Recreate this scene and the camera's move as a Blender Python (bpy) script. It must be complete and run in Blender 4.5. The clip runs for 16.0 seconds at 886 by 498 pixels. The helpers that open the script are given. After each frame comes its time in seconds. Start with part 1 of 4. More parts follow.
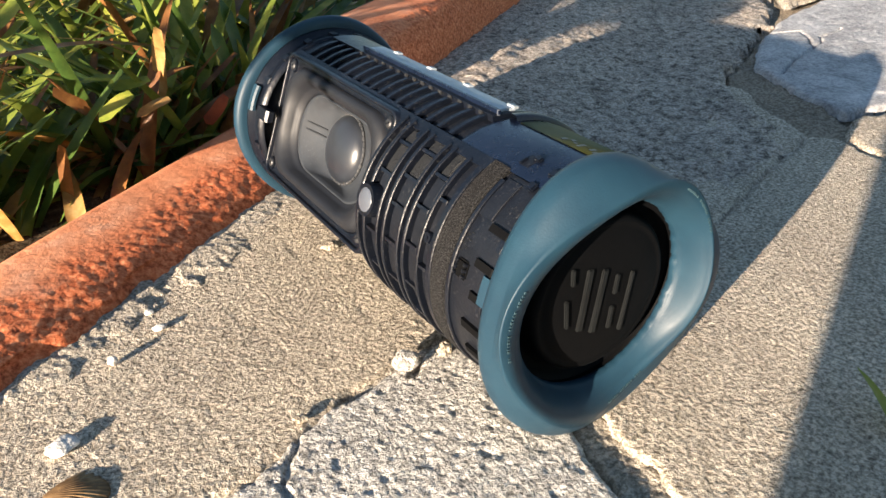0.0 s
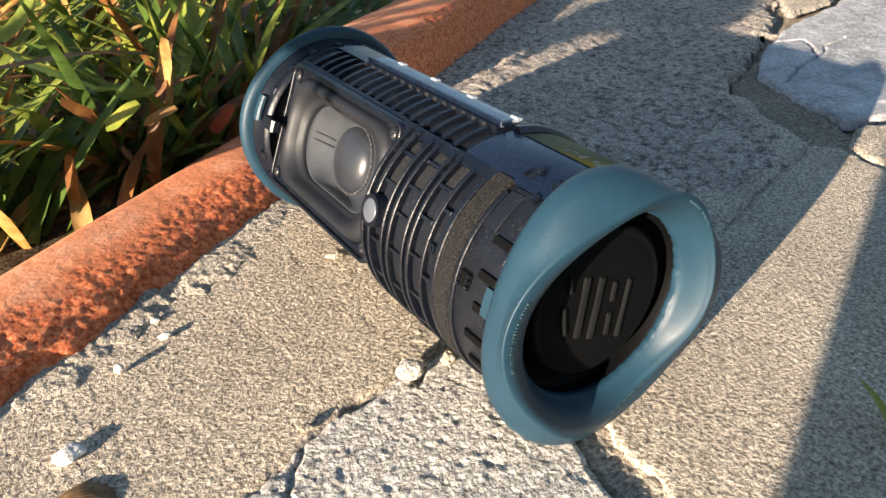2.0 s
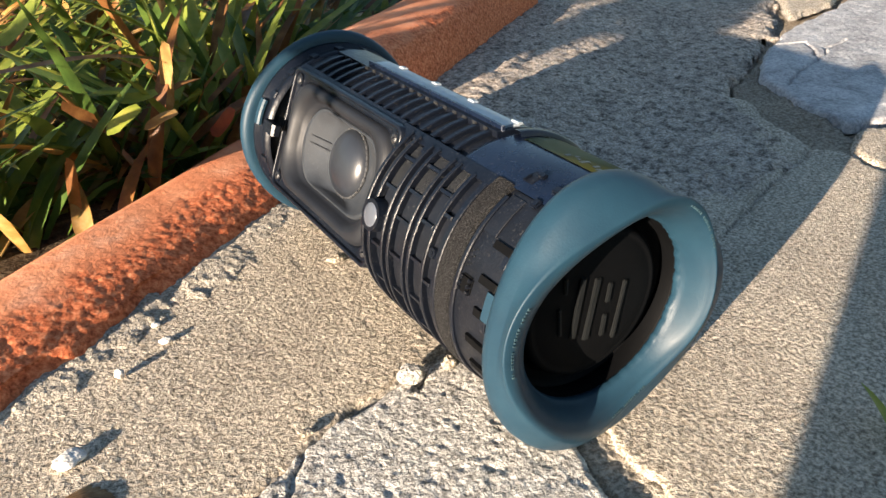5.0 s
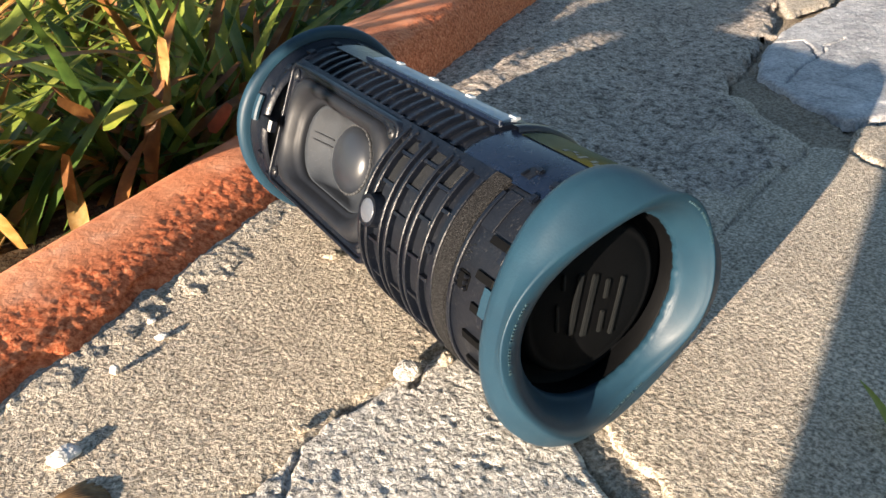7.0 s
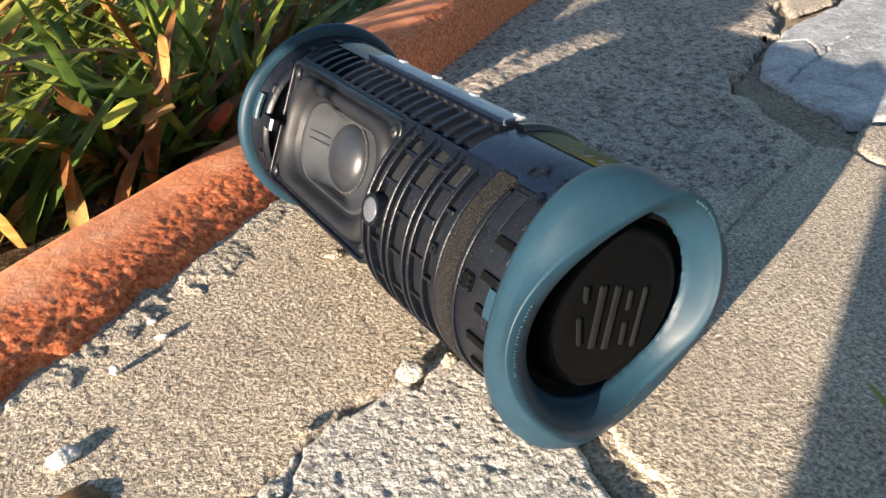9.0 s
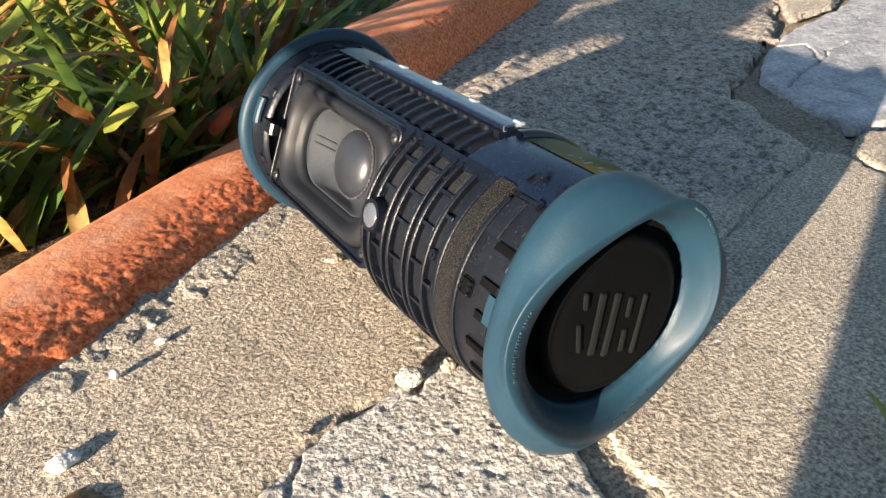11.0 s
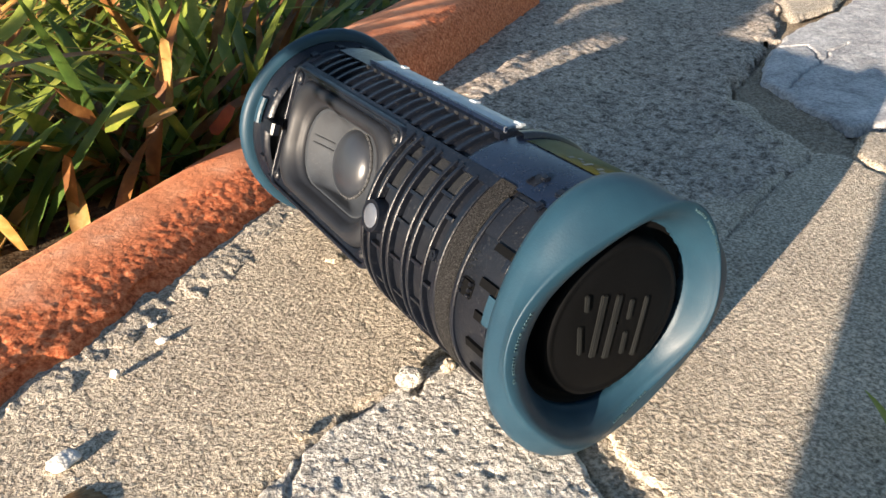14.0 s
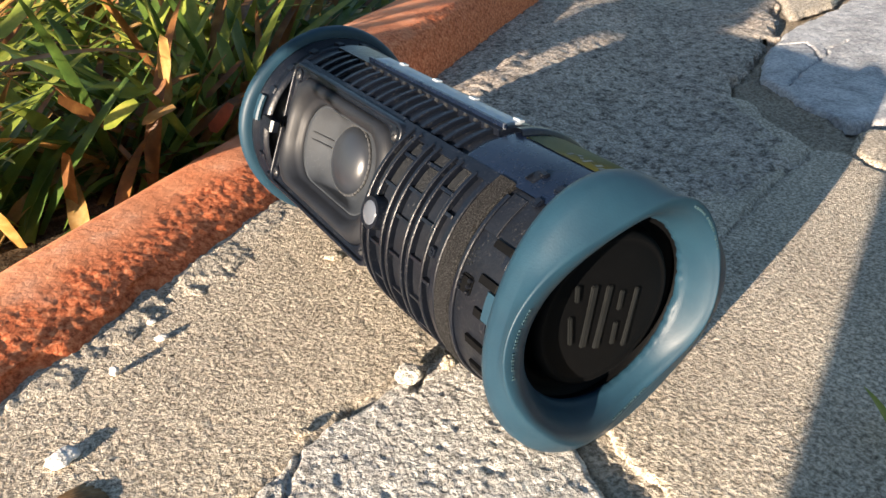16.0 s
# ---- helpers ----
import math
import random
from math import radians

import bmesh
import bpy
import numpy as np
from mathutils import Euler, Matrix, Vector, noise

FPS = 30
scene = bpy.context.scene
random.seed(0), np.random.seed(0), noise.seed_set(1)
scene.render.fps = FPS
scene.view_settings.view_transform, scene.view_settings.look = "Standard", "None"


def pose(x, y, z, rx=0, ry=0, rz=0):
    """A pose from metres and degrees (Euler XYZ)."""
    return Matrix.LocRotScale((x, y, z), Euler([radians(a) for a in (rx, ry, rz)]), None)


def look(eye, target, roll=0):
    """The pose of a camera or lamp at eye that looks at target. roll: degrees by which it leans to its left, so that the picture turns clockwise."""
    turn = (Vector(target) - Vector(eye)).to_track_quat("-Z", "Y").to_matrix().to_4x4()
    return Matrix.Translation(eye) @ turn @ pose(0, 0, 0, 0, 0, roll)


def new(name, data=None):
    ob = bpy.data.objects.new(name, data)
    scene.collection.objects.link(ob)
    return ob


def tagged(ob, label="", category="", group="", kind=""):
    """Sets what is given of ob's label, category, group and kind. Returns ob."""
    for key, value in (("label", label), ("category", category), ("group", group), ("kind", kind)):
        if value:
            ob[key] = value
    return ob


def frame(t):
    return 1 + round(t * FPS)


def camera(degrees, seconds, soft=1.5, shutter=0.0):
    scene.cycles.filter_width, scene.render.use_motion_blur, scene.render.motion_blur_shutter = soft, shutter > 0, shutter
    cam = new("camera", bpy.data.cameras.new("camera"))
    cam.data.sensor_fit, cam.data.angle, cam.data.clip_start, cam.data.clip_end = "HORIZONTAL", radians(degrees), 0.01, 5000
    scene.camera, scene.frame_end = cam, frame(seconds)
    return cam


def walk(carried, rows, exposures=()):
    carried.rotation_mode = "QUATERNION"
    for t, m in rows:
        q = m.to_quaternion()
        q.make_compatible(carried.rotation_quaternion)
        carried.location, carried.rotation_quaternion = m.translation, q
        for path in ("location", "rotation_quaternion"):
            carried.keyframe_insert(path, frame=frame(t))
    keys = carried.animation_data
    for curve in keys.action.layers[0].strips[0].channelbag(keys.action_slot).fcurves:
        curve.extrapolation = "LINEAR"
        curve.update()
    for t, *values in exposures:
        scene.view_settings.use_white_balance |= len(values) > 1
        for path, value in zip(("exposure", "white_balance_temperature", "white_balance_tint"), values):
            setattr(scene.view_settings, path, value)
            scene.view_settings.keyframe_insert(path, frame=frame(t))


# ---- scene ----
LENS = 60.0
cam = camera(LENS, 16.0, soft=1.5)


def stand(x, y, z, heading, down, roll):
    """Camera pose: heading clockwise from +Y, angle below level, lean (degrees)."""
    h, d = radians(heading), radians(down)
    eye = Vector((x, y, z))
    return look(eye, eye + Vector((math.sin(h) * math.cos(d), math.cos(h) * math.cos(d), -math.sin(d))), roll)


# seconds, eye, heading, tilt down, roll
CAMERA_ROWS = [
    (0.0, -0.1439, -0.1371, 0.1747, 32.38, 29.72, -0.30),
    (0.5, -0.1439, -0.1376, 0.1759, 32.31, 29.58, -0.30),
    (1.0, -0.1442, -0.1377, 0.1763, 32.24, 29.44, -0.32),
    (1.5, -0.1442, -0.1377, 0.1770, 32.17, 29.44, -0.32),
    (2.0, -0.1444, -0.1379, 0.1771, 32.05, 29.31, -0.34),
    (2.5, -0.1447, -0.1377, 0.1770, 31.95, 29.23, -0.40),
    (3.0, -0.1447, -0.1379, 0.1775, 31.86, 29.17, -0.41),
    (3.5, -0.1447, -0.1377, 0.1775, 31.82, 29.07, -0.49),
    (4.0, -0.1445, -0.1376, 0.1780, 31.85, 29.07, -0.50),
    (6.5, -0.1432, -0.1370, 0.1763, 32.09, 29.28, -0.27),
    (7.0, -0.1432, -0.1371, 0.1761, 32.09, 29.24, -0.25),
    (7.5, -0.1430, -0.1371, 0.1764, 32.04, 29.23, -0.20),
    (8.0, -0.1431, -0.1354, 0.1757, 32.03, 29.24, -0.11),
    (8.5, -0.1431, -0.1354, 0.1756, 32.10, 29.21, -0.11),
    (9.0, -0.1431, -0.1343, 0.1750, 32.14, 29.29, -0.14),
    (11.5, -0.1432, -0.1343, 0.1766, 32.20, 29.12, 0.12),
    (12.0, -0.1433, -0.1342, 0.1762, 32.20, 29.11, 0.19),
    (12.5, -0.1431, -0.1351, 0.1767, 32.16, 29.16, 0.20),
    (13.0, -0.1430, -0.1348, 0.1768, 32.11, 29.16, 0.13),
    (13.5, -0.1430, -0.1345, 0.1768, 32.13, 29.13, 0.15),
    (14.0, -0.1429, -0.1345, 0.1770, 32.08, 29.21, 0.15),
    (14.5, -0.1431, -0.1340, 0.1764, 32.10, 29.22, 0.19),
    (15.0, -0.1429, -0.1340, 0.1766, 32.07, 29.30, 0.21),
    (15.5, -0.1432, -0.1339, 0.1765, 32.13, 29.27, 0.26),
    (16.0, -0.1430, -0.1347, 0.1765, 32.14, 29.32, 0.15),
]
walk(cam, [(r[0], stand(*r[1:])) for r in CAMERA_ROWS], exposures=((0.0, 2.02), (16.0, 2.02)))

# ---- light: a low winter sun from behind the camera's left, clear sky ----
SUN_AZ, SUN_EL = 22.5, 9.9        # the shadows run along +X turned this much towards +Y
sun_from = Vector((-math.cos(radians(SUN_AZ)) * math.cos(radians(SUN_EL)),
                   -math.sin(radians(SUN_AZ)) * math.cos(radians(SUN_EL)), math.sin(radians(SUN_EL))))
world = bpy.data.worlds.new("sky")
scene.world = world
world.use_nodes = True
sky = world.node_tree.nodes.new("ShaderNodeTexSky")
sky.sky_type = "NISHITA"
sky.sun_disc = False
sky.ozone_density, sky.dust_density = 1.8, 0.8
sky.sun_elevation = radians(SUN_EL)
sky.sun_rotation = math.atan2(sun_from.x, sun_from.y)
world.node_tree.nodes["Background"].inputs["Strength"].default_value = 0.066
world.node_tree.links.new(sky.outputs[0], world.node_tree.nodes["Background"].inputs["Color"])
lamp = bpy.data.lights.new("sun", "SUN")
lamp.energy, lamp.angle, lamp.color = 5.0, radians(0.5), (1.0, 0.83, 0.66)
new("sun", lamp).matrix_world = look(sun_from * 5, (0, 0, 0))


# ---- materials ----
def rgb(c):
    return (c[0], c[1], c[2], 1.0)


class Mat:
    """A small builder for node materials in object space."""

    def __init__(self, name, rough=0.5, metal=0.0, spec=0.5):
        self.m = bpy.data.materials.new(name)
        self.m.use_nodes = True
        self.t = self.m.node_tree
        self.b = self.t.nodes["Principled BSDF"]
        self.b.inputs["Roughness"].default_value = rough
        self.b.inputs["Metallic"].default_value = metal
        self.b.inputs["Specular IOR Level"].default_value = spec
        self.co = self.t.nodes.new("ShaderNodeTexCoord").outputs["Object"]

    def node(self, kind, **inputs):
        n = self.t.nodes.new(kind)
        for k, v in inputs.items():
            key = k.replace("_", " ")
            if hasattr(v, "is_output"):
                self.t.links.new(v, n.inputs[key])
            else:
                n.inputs[key].default_value = v
        return n

    def link(self, a, b):
        self.t.links.new(a, b)

    def noise(self, scale, detail=4.0, rough=0.55, dist=0.0):
        n = self.node("ShaderNodeTexNoise", Vector=self.co, Scale=scale, Detail=detail, Roughness=rough, Distortion=dist)
        return n.outputs["Fac"]

    def voronoi(self, scale, feature="F1"):
        n = self.t.nodes.new("ShaderNodeTexVoronoi")
        n.feature = feature
        self.link(self.co, n.inputs["Vector"])
        n.inputs["Scale"].default_value = scale
        return n.outputs["Distance"]

    def ramp(self, fac, stops):
        n = self.t.nodes.new("ShaderNodeValToRGB")
        els = n.color_ramp.elements
        while len(els) < len(stops):
            els.new(0.5)
        for e, (p, c) in zip(els, stops):
            e.position, e.color = p, rgb(c)
        self.link(fac, n.inputs["Fac"])
        return n.outputs["Color"]

    def mix(self, fac, a, b, blend="MIX"):
        n = self.t.nodes.new("ShaderNodeMix")
        n.data_type, n.blend_type = "RGBA", blend
        for s, v in ((n.inputs[0], fac), (n.inputs[6], a), (n.inputs[7], b)):
            if hasattr(v, "is_output"):
                self.link(v, s)
            elif isinstance(v, tuple):
                s.default_value = rgb(v)
            else:
                s.default_value = v
        return n.outputs[2]

    def color(self, c):
        if hasattr(c, "is_output"):
            self.link(c, self.b.inputs["Base Color"])
        else:
            self.b.inputs["Base Color"].default_value = rgb(c)
        return self

    def rough(self, r):
        self.link(r, self.b.inputs["Roughness"])
        return self

    def span(self, fac, lo, hi):
        n = self.t.nodes.new("ShaderNodeMapRange")
        self.link(fac, n.inputs[0])
        n.inputs[3].default_value, n.inputs[4].default_value = lo, hi
        return n.outputs[0]

    def bump(self, *layers):
        """Layers of (height, distance in metres, strength)."""
        last = None
        for h, dist, strength in layers:
            n = self.t.nodes.new("ShaderNodeBump")
            n.inputs["Distance"].default_value, n.inputs["Strength"].default_value = dist, strength
            self.link(h, n.inputs["Height"])
            if last is not None:
                self.link(last, n.inputs["Normal"])
            last = n.outputs["Normal"]
        self.link(last, self.b.inputs["Normal"])
        return self

    def random(self):
        return self.t.nodes.new("ShaderNodeObjectInfo").outputs["Random"]


def stone_mat(name, dark, mid, light, grain=820.0, stain=14.0, bump=1.0, patch=0.0, patch_scale=120.0):
    """Gritty stone: single grains of their own tone, finer sand between, stains, and patches that paint shaded pits."""
    m = Mat(name, rough=0.95, spec=0.15)
    g = m.noise(grain, 3.0, 0.7)
    v = m.t.nodes.new("ShaderNodeTexVoronoi")
    v.inputs["Scale"].default_value = grain * 0.75
    m.link(m.co, v.inputs["Vector"])
    tone = m.t.nodes.new("ShaderNodeSeparateColor")
    m.link(v.outputs["Color"], tone.inputs[0])
    s = m.noise(stain, 5.0, 0.6)
    fine = m.ramp(g, [(0.40, dark), (0.5, mid), (0.60, light)])
    single = m.ramp(tone.outputs[0], [(0.0, tuple(0.55 * a + 0.45 * b for a, b in zip(dark, mid))), (0.35, mid), (0.8, mid), (1.0, light)])
    c = m.mix(0.4, fine, single)
    tint = m.ramp(s, [(0.3, (0.80, 0.77, 0.74)), (0.7, (1.08, 1.05, 1.0))])
    c = m.mix(1.0, c, tint, "MULTIPLY")
    if patch:
        # darker and lighter blotches: the shading of pits and lumps, put into the colour
        p = m.ramp(m.noise(patch_scale, 6.0, 0.72, 0.4), [(0.36, (1 - patch, 1 - patch, 1 - patch)), (0.52, (1, 1, 1)), (0.70, (1 + 0.5 * patch, 1 + 0.5 * patch, 1 + 0.5 * patch))])
        c = m.mix(1.0, c, p, "MULTIPLY")
    m.color(c)
    m.bump((m.noise(190, 4.0, 0.65), 0.0010, 0.10 * bump), (m.span(v.outputs["Distance"], 1.0, 0.0), 0.0008, 0.5 * bump), (g, 0.0018, 1.0 * bump))
    return m.m


MAT_SAND = stone_mat("sandy concrete", (0.15, 0.125, 0.095), (0.53, 0.47, 0.385), (0.80, 0.73, 0.62), grain=640, patch=0.42, patch_scale=330)
MAT_GREY = stone_mat("grey rough concrete", (0.13, 0.112, 0.095), (0.48, 0.42, 0.36), (0.64, 0.60, 0.55), grain=560, patch=0.75, patch_scale=150)
MAT_WHITE = stone_mat("limewashed mortar", (0.20, 0.19, 0.17), (0.67, 0.655, 0.62), (0.84, 0.83, 0.80), grain=700, stain=30, patch=0.5, patch_scale=300)
MAT_FILLET = stone_mat("crumbled mortar", (0.16, 0.145, 0.12), (0.43, 0.39, 0.33), (0.68, 0.63, 0.55), grain=700)
MAT_PALE = stone_mat("pale flagstone", (0.28, 0.28, 0.30), (0.44, 0.455, 0.475), (0.60, 0.60, 0.61), grain=420, stain=22, bump=0.5, patch=0.3, patch_scale=45)
MAT_MORTAR = stone_mat("brown joint mortar", (0.12, 0.10, 0.075), (0.27, 0.23, 0.18), (0.42, 0.37, 0.30), grain=420)
MAT_PEBBLE = stone_mat("white pebble", (0.58, 0.57, 0.54), (0.78, 0.77, 0.74), (0.86, 0.85, 0.83), grain=400, bump=0.5)


def soil_mat():
    m = Mat("garden soil", rough=1.0, spec=0.1)
    g = m.noise(260, 5, 0.7)
    m.color(m.ramp(g, [(0.3, (0.02, 0.014, 0.009)), (0.55, (0.07, 0.05, 0.03)), (0.75, (0.15, 0.11, 0.07))]))
    m.bump((m.noise(70, 5, 0.6), 0.01, 0.8), (g, 0.002, 0.8))
    return m.m


MAT_SOIL = soil_mat()


def brick_mat():
    m = Mat("weathered terracotta", rough=0.9, spec=0.2)
    at = m.t.nodes.new("ShaderNodeAttribute")
    at.attribute_name = "worn"
    w = at.outputs["Fac"]
    g = m.noise(420, 4, 0.7)
    s = m.noise(40, 5, 0.6)
    rough_c = m.ramp(g, [(0.34, (0.26, 0.055, 0.022)), (0.5, (0.62, 0.17, 0.068)), (0.66, (0.78, 0.31, 0.15))])
    smooth_c = m.ramp(s, [(0.3, (0.60, 0.19, 0.08)), (0.55, (0.72, 0.30, 0.155)), (0.75, (0.79, 0.43, 0.28))])
    smooth_c = m.mix(m.span(g, 0.0, 0.35), smooth_c, (0.50, 0.16, 0.07))
    m.color(m.mix(w, smooth_c, rough_c))
    m.bump((m.noise(130, 4, 0.6), 0.0015, 0.35), (g, 0.0008, 0.6))
    return m.m


MAT_BRICK = brick_mat()


def teal_mat():
    m = Mat("teal rubber", rough=0.5, spec=0.34)
    s = m.noise(55, 4, 0.6)
    m.color(m.ramp(s, [(0.3, (0.008, 0.028, 0.048)), (0.7, (0.011, 0.039, 0.063))]))
    m.rough(m.span(m.noise(160, 4, 0.6), 0.42, 0.6))
    m.bump((m.noise(1500, 2, 0.5), 0.0002, 0.25))
    return m.m


MAT_TEAL = teal_mat()


def plastic(name, c, lo, hi, grain=900.0, amount=0.25, spec=0.5, dust=0.0):
    m = Mat(name, spec=spec)
    s = m.noise(70, 5, 0.65)
    col = m.ramp(s, [(0.3, tuple(v * 0.75 for v in c)), (0.7, tuple(v * 1.3 for v in c))])
    if dust:
        # settled dust in loose specks, thicker in places
        fleck = m.ramp(m.noise(1300, 2, 0.6), [(0.60, (0, 0, 0)), (0.72, (dust, dust, dust))])
        where = m.ramp(m.noise(95, 4, 0.6), [(0.40, (0, 0, 0)), (0.62, (1, 1, 1))])
        col = m.mix(1.0, col, m.mix(1.0, fleck, where, "MULTIPLY"), "ADD")
    m.color(col)
    m.rough(m.span(m.noise(220, 5, 0.7), lo, hi))
    m.bump((m.noise(grain, 3, 0.6), 0.0003, amount))
    return m.m


MAT_BLACK = plastic("black moulded plastic", (0.0030, 0.0046, 0.0088), 0.22, 0.5, spec=0.38, amount=0.4, dust=0.05)
MAT_MATT = plastic("matt black plastic", (0.0030, 0.0044, 0.0080), 0.36, 0.66, spec=0.34, amount=0.4, dust=0.05)
MAT_NAVY = plastic("blue-black smooth plastic", (0.004, 0.008, 0.020), 0.22, 0.34, amount=0.1, dust=0.03)
MAT_RUBBER = plastic("black rubber surround", (0.008, 0.0095, 0.013), 0.48, 0.62, amount=0.12, spec=0.36)
MAT_DISC = plastic("matt black radiator face", (0.0012, 0.0014, 0.0018), 0.6, 0.75, amount=0.2, spec=0.10)
MAT_CONE = plastic("dark grey cone", (0.026, 0.030, 0.036), 0.42, 0.6, amount=0.08, spec=0.35, dust=0.03)
MAT_CAP = plastic("satin grey dust cap", (0.018, 0.021, 0.027), 0.28, 0.36, amount=0.05)
MAT_STEEL = plastic("dull screw steel", (0.02, 0.021, 0.023), 0.35, 0.5)
MAT_GLUE = plastic("dried clear glue", (0.055, 0.057, 0.06), 0.3, 0.5, grain=1500, amount=0.6)
MAT_BARS = plastic("worn grey raised mark", (0.0075, 0.0085, 0.0090), 0.45, 0.55, spec=0.2)
MAT_STRIP = plastic("white plastic strip", (0.30, 0.34, 0.38), 0.35, 0.5)
MAT_BADGE = plastic("pale grey lens", (0.07, 0.08, 0.10), 0.25, 0.4)
MAT_MARK = plastic("pale moulded writing", (0.022, 0.050, 0.064), 0.4, 0.6)
MAT_OLIVE = plastic("olive painted grass reflection", (0.055, 0.056, 0.005), 0.55, 0.7, spec=0.2)
MAT_POST = plastic("grey render", (0.35, 0.33, 0.30), 0.8, 0.95)


def foam_mat():
    m = Mat("grey foam", rough=1.0, spec=0.1)
    g = m.noise(2400, 3, 0.7)
    m.color(m.ramp(g, [(0.38, (0.004, 0.004, 0.004)), (0.52, (0.018, 0.018, 0.019)), (0.66, (0.060, 0.060, 0.060))]))
    m.bump((g, 0.0009, 1.0))
    return m.m


MAT_FOAM = foam_mat()


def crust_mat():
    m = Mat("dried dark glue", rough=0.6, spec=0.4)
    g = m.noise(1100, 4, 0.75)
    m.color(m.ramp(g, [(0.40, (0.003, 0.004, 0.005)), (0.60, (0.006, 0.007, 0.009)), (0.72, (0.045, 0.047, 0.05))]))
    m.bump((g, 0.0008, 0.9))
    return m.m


MAT_CRUST = crust_mat()


def leaf_mat(name, a, b, c):
    m = Mat(name, rough=0.42, spec=0.4)
    s = m.noise(60, 5, 0.65)
    col = m.ramp(s, [(0.30, a), (0.52, b), (0.74, c)])
    shift = m.ramp(m.random(), [(0.0, (0.65, 0.7, 0.6)), (0.5, (1.0, 1.0, 1.0)), (1.0, (1.3, 1.18, 0.95))])
    col = m.mix(1.0, col, shift, "MULTIPLY")
    m.color(col)
    tr = m.t.nodes.new("ShaderNodeBsdfTranslucent")
    m.link(col, tr.inputs["Color"])
    mx = m.t.nodes.new("ShaderNodeMixShader")
    mx.inputs[0].default_value = 0.32
    out = m.t.nodes["Material Output"]
    m.link(m.b.outputs[0], mx.inputs[1])
    m.link(tr.outputs[0], mx.inputs[2])
    m.link(mx.outputs[0], out.inputs["Surface"])
    m.bump((m.noise(420, 2, 0.5), 0.0004, 0.25))
    return m.m


MAT_LEAF_DEEP = leaf_mat("green strap leaf", (0.045, 0.085, 0.02), (0.085, 0.145, 0.03), (0.15, 0.20, 0.045))
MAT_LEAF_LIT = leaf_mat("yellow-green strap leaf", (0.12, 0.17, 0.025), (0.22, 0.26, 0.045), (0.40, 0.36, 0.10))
MAT_LEAF_DRY = leaf_mat("dry brown strap leaf", (0.09, 0.035, 0.014), (0.19, 0.085, 0.03), (0.36, 0.19, 0.07))
MAT_LEAF_STRAW = leaf_mat("straw dead leaf", (0.22, 0.10, 0.03), (0.42, 0.24, 0.08), (0.60, 0.42, 0.20))
MAT_LEAF_RED = leaf_mat("dry red leaf", (0.12, 0.025, 0.012), (0.22, 0.05, 0.02), (0.32, 0.10, 0.04))


def shell_mat():
    m = Mat("ribbed brown shell", rough=0.5, spec=0.34)
    s = m.noise(220, 4, 0.6)
    m.color(m.ramp(s, [(0.3, (0.10, 0.055, 0.025)), (0.55, (0.24, 0.14, 0.06)), (0.75, (0.42, 0.29, 0.15))]))
    m.bump((s, 0.0004, 0.5))
    return m.m


MAT_SHELL = shell_mat()


# ---- helpers for meshes ----
def mesh_of(name, verts, faces, mat, smooth=True):
    me = bpy.data.meshes.new(name)
    me.from_pydata([tuple(v) for v in verts], [], faces)
    me.materials.append(mat)
    if smooth:
        me.polygons.foreach_set("use_smooth", [True] * len(me.polygons))
    me.update()
    return me


def part(name, me, parent, label=""):
    ob = new(name, me)
    ob.parent = parent
    return tagged(ob, label) if label else ob


def thing(name, label, category, group="", kind="", at=None):
    ob = new(name)
    if at is not None:
        ob.matrix_basis = at
    ob.empty_display_size = 0.02
    return tagged(ob, label, category, group, kind)


def lattice(ix, iy, seed):
    h = (ix.astype(np.int64) * 374761393 + iy.astype(np.int64) * 668265263 + seed * 974711) & 0x7FFFFFFF
    h = ((h ^ (h >> 13)) * 1274126177) & 0x7FFFFFFF
    return ((h ^ (h >> 16)) & 0xFFFF) / 65535.0


def vnoise(x, y, size, seed=0):
    """Smooth value noise from -1 to 1 with cells of the given size."""
    u, v = x / size, y / size
    iu, iv = np.floor(u), np.floor(v)
    fu, fv = u - iu, v - iv
    fu, fv = fu * fu * (3 - 2 * fu), fv * fv * (3 - 2 * fv)
    a, b = lattice(iu, iv, seed), lattice(iu + 1, iv, seed)
    c, d = lattice(iu, iv + 1, seed), lattice(iu + 1, iv + 1, seed)
    return 2 * ((a + (b - a) * fu) * (1 - fv) + (c + (d - c) * fu) * fv) - 1


def fractal(x, y, size, octaves, seed=0, gain=0.55):
    total, amp = 0, 1.0
    for k in range(octaves):
        c, w = math.cos(0.5 + 1.1 * k), math.sin(0.5 + 1.1 * k)
        total = total + amp * vnoise(c * x - w * y + 0.37 * k, w * x + c * y - 0.21 * k, size / 2 ** k, seed + k)
        amp *= gain
    return total


def to_line(x, y, pts):
    """Distance of each place to a polyline."""
    best = np.full(x.shape, 1e9)
    for (ax, ay), (bx, by) in zip(pts[:-1], pts[1:]):
        dx, dy = bx - ax, by - ay
        t = np.clip(((x - ax) * dx + (y - ay) * dy) / (dx * dx + dy * dy), 0, 1)
        best = np.minimum(best, np.hypot(x - ax - t * dx, y - ay - t * dy))
    return best


def inside(x, y, poly):
    """Signed distance to a closed outline, positive within."""
    d = to_line(x, y, poly + poly[:1])
    odd = np.zeros(x.shape, bool)
    for (ax, ay), (bx, by) in zip(poly, poly[1:] + poly[:1]):
        cross = ((ay > y) != (by > y)) & (x < (bx - ax) * (y - ay) / (by - ay + 1e-12) + ax)
        odd ^= cross
    return np.where(odd, d, -d)


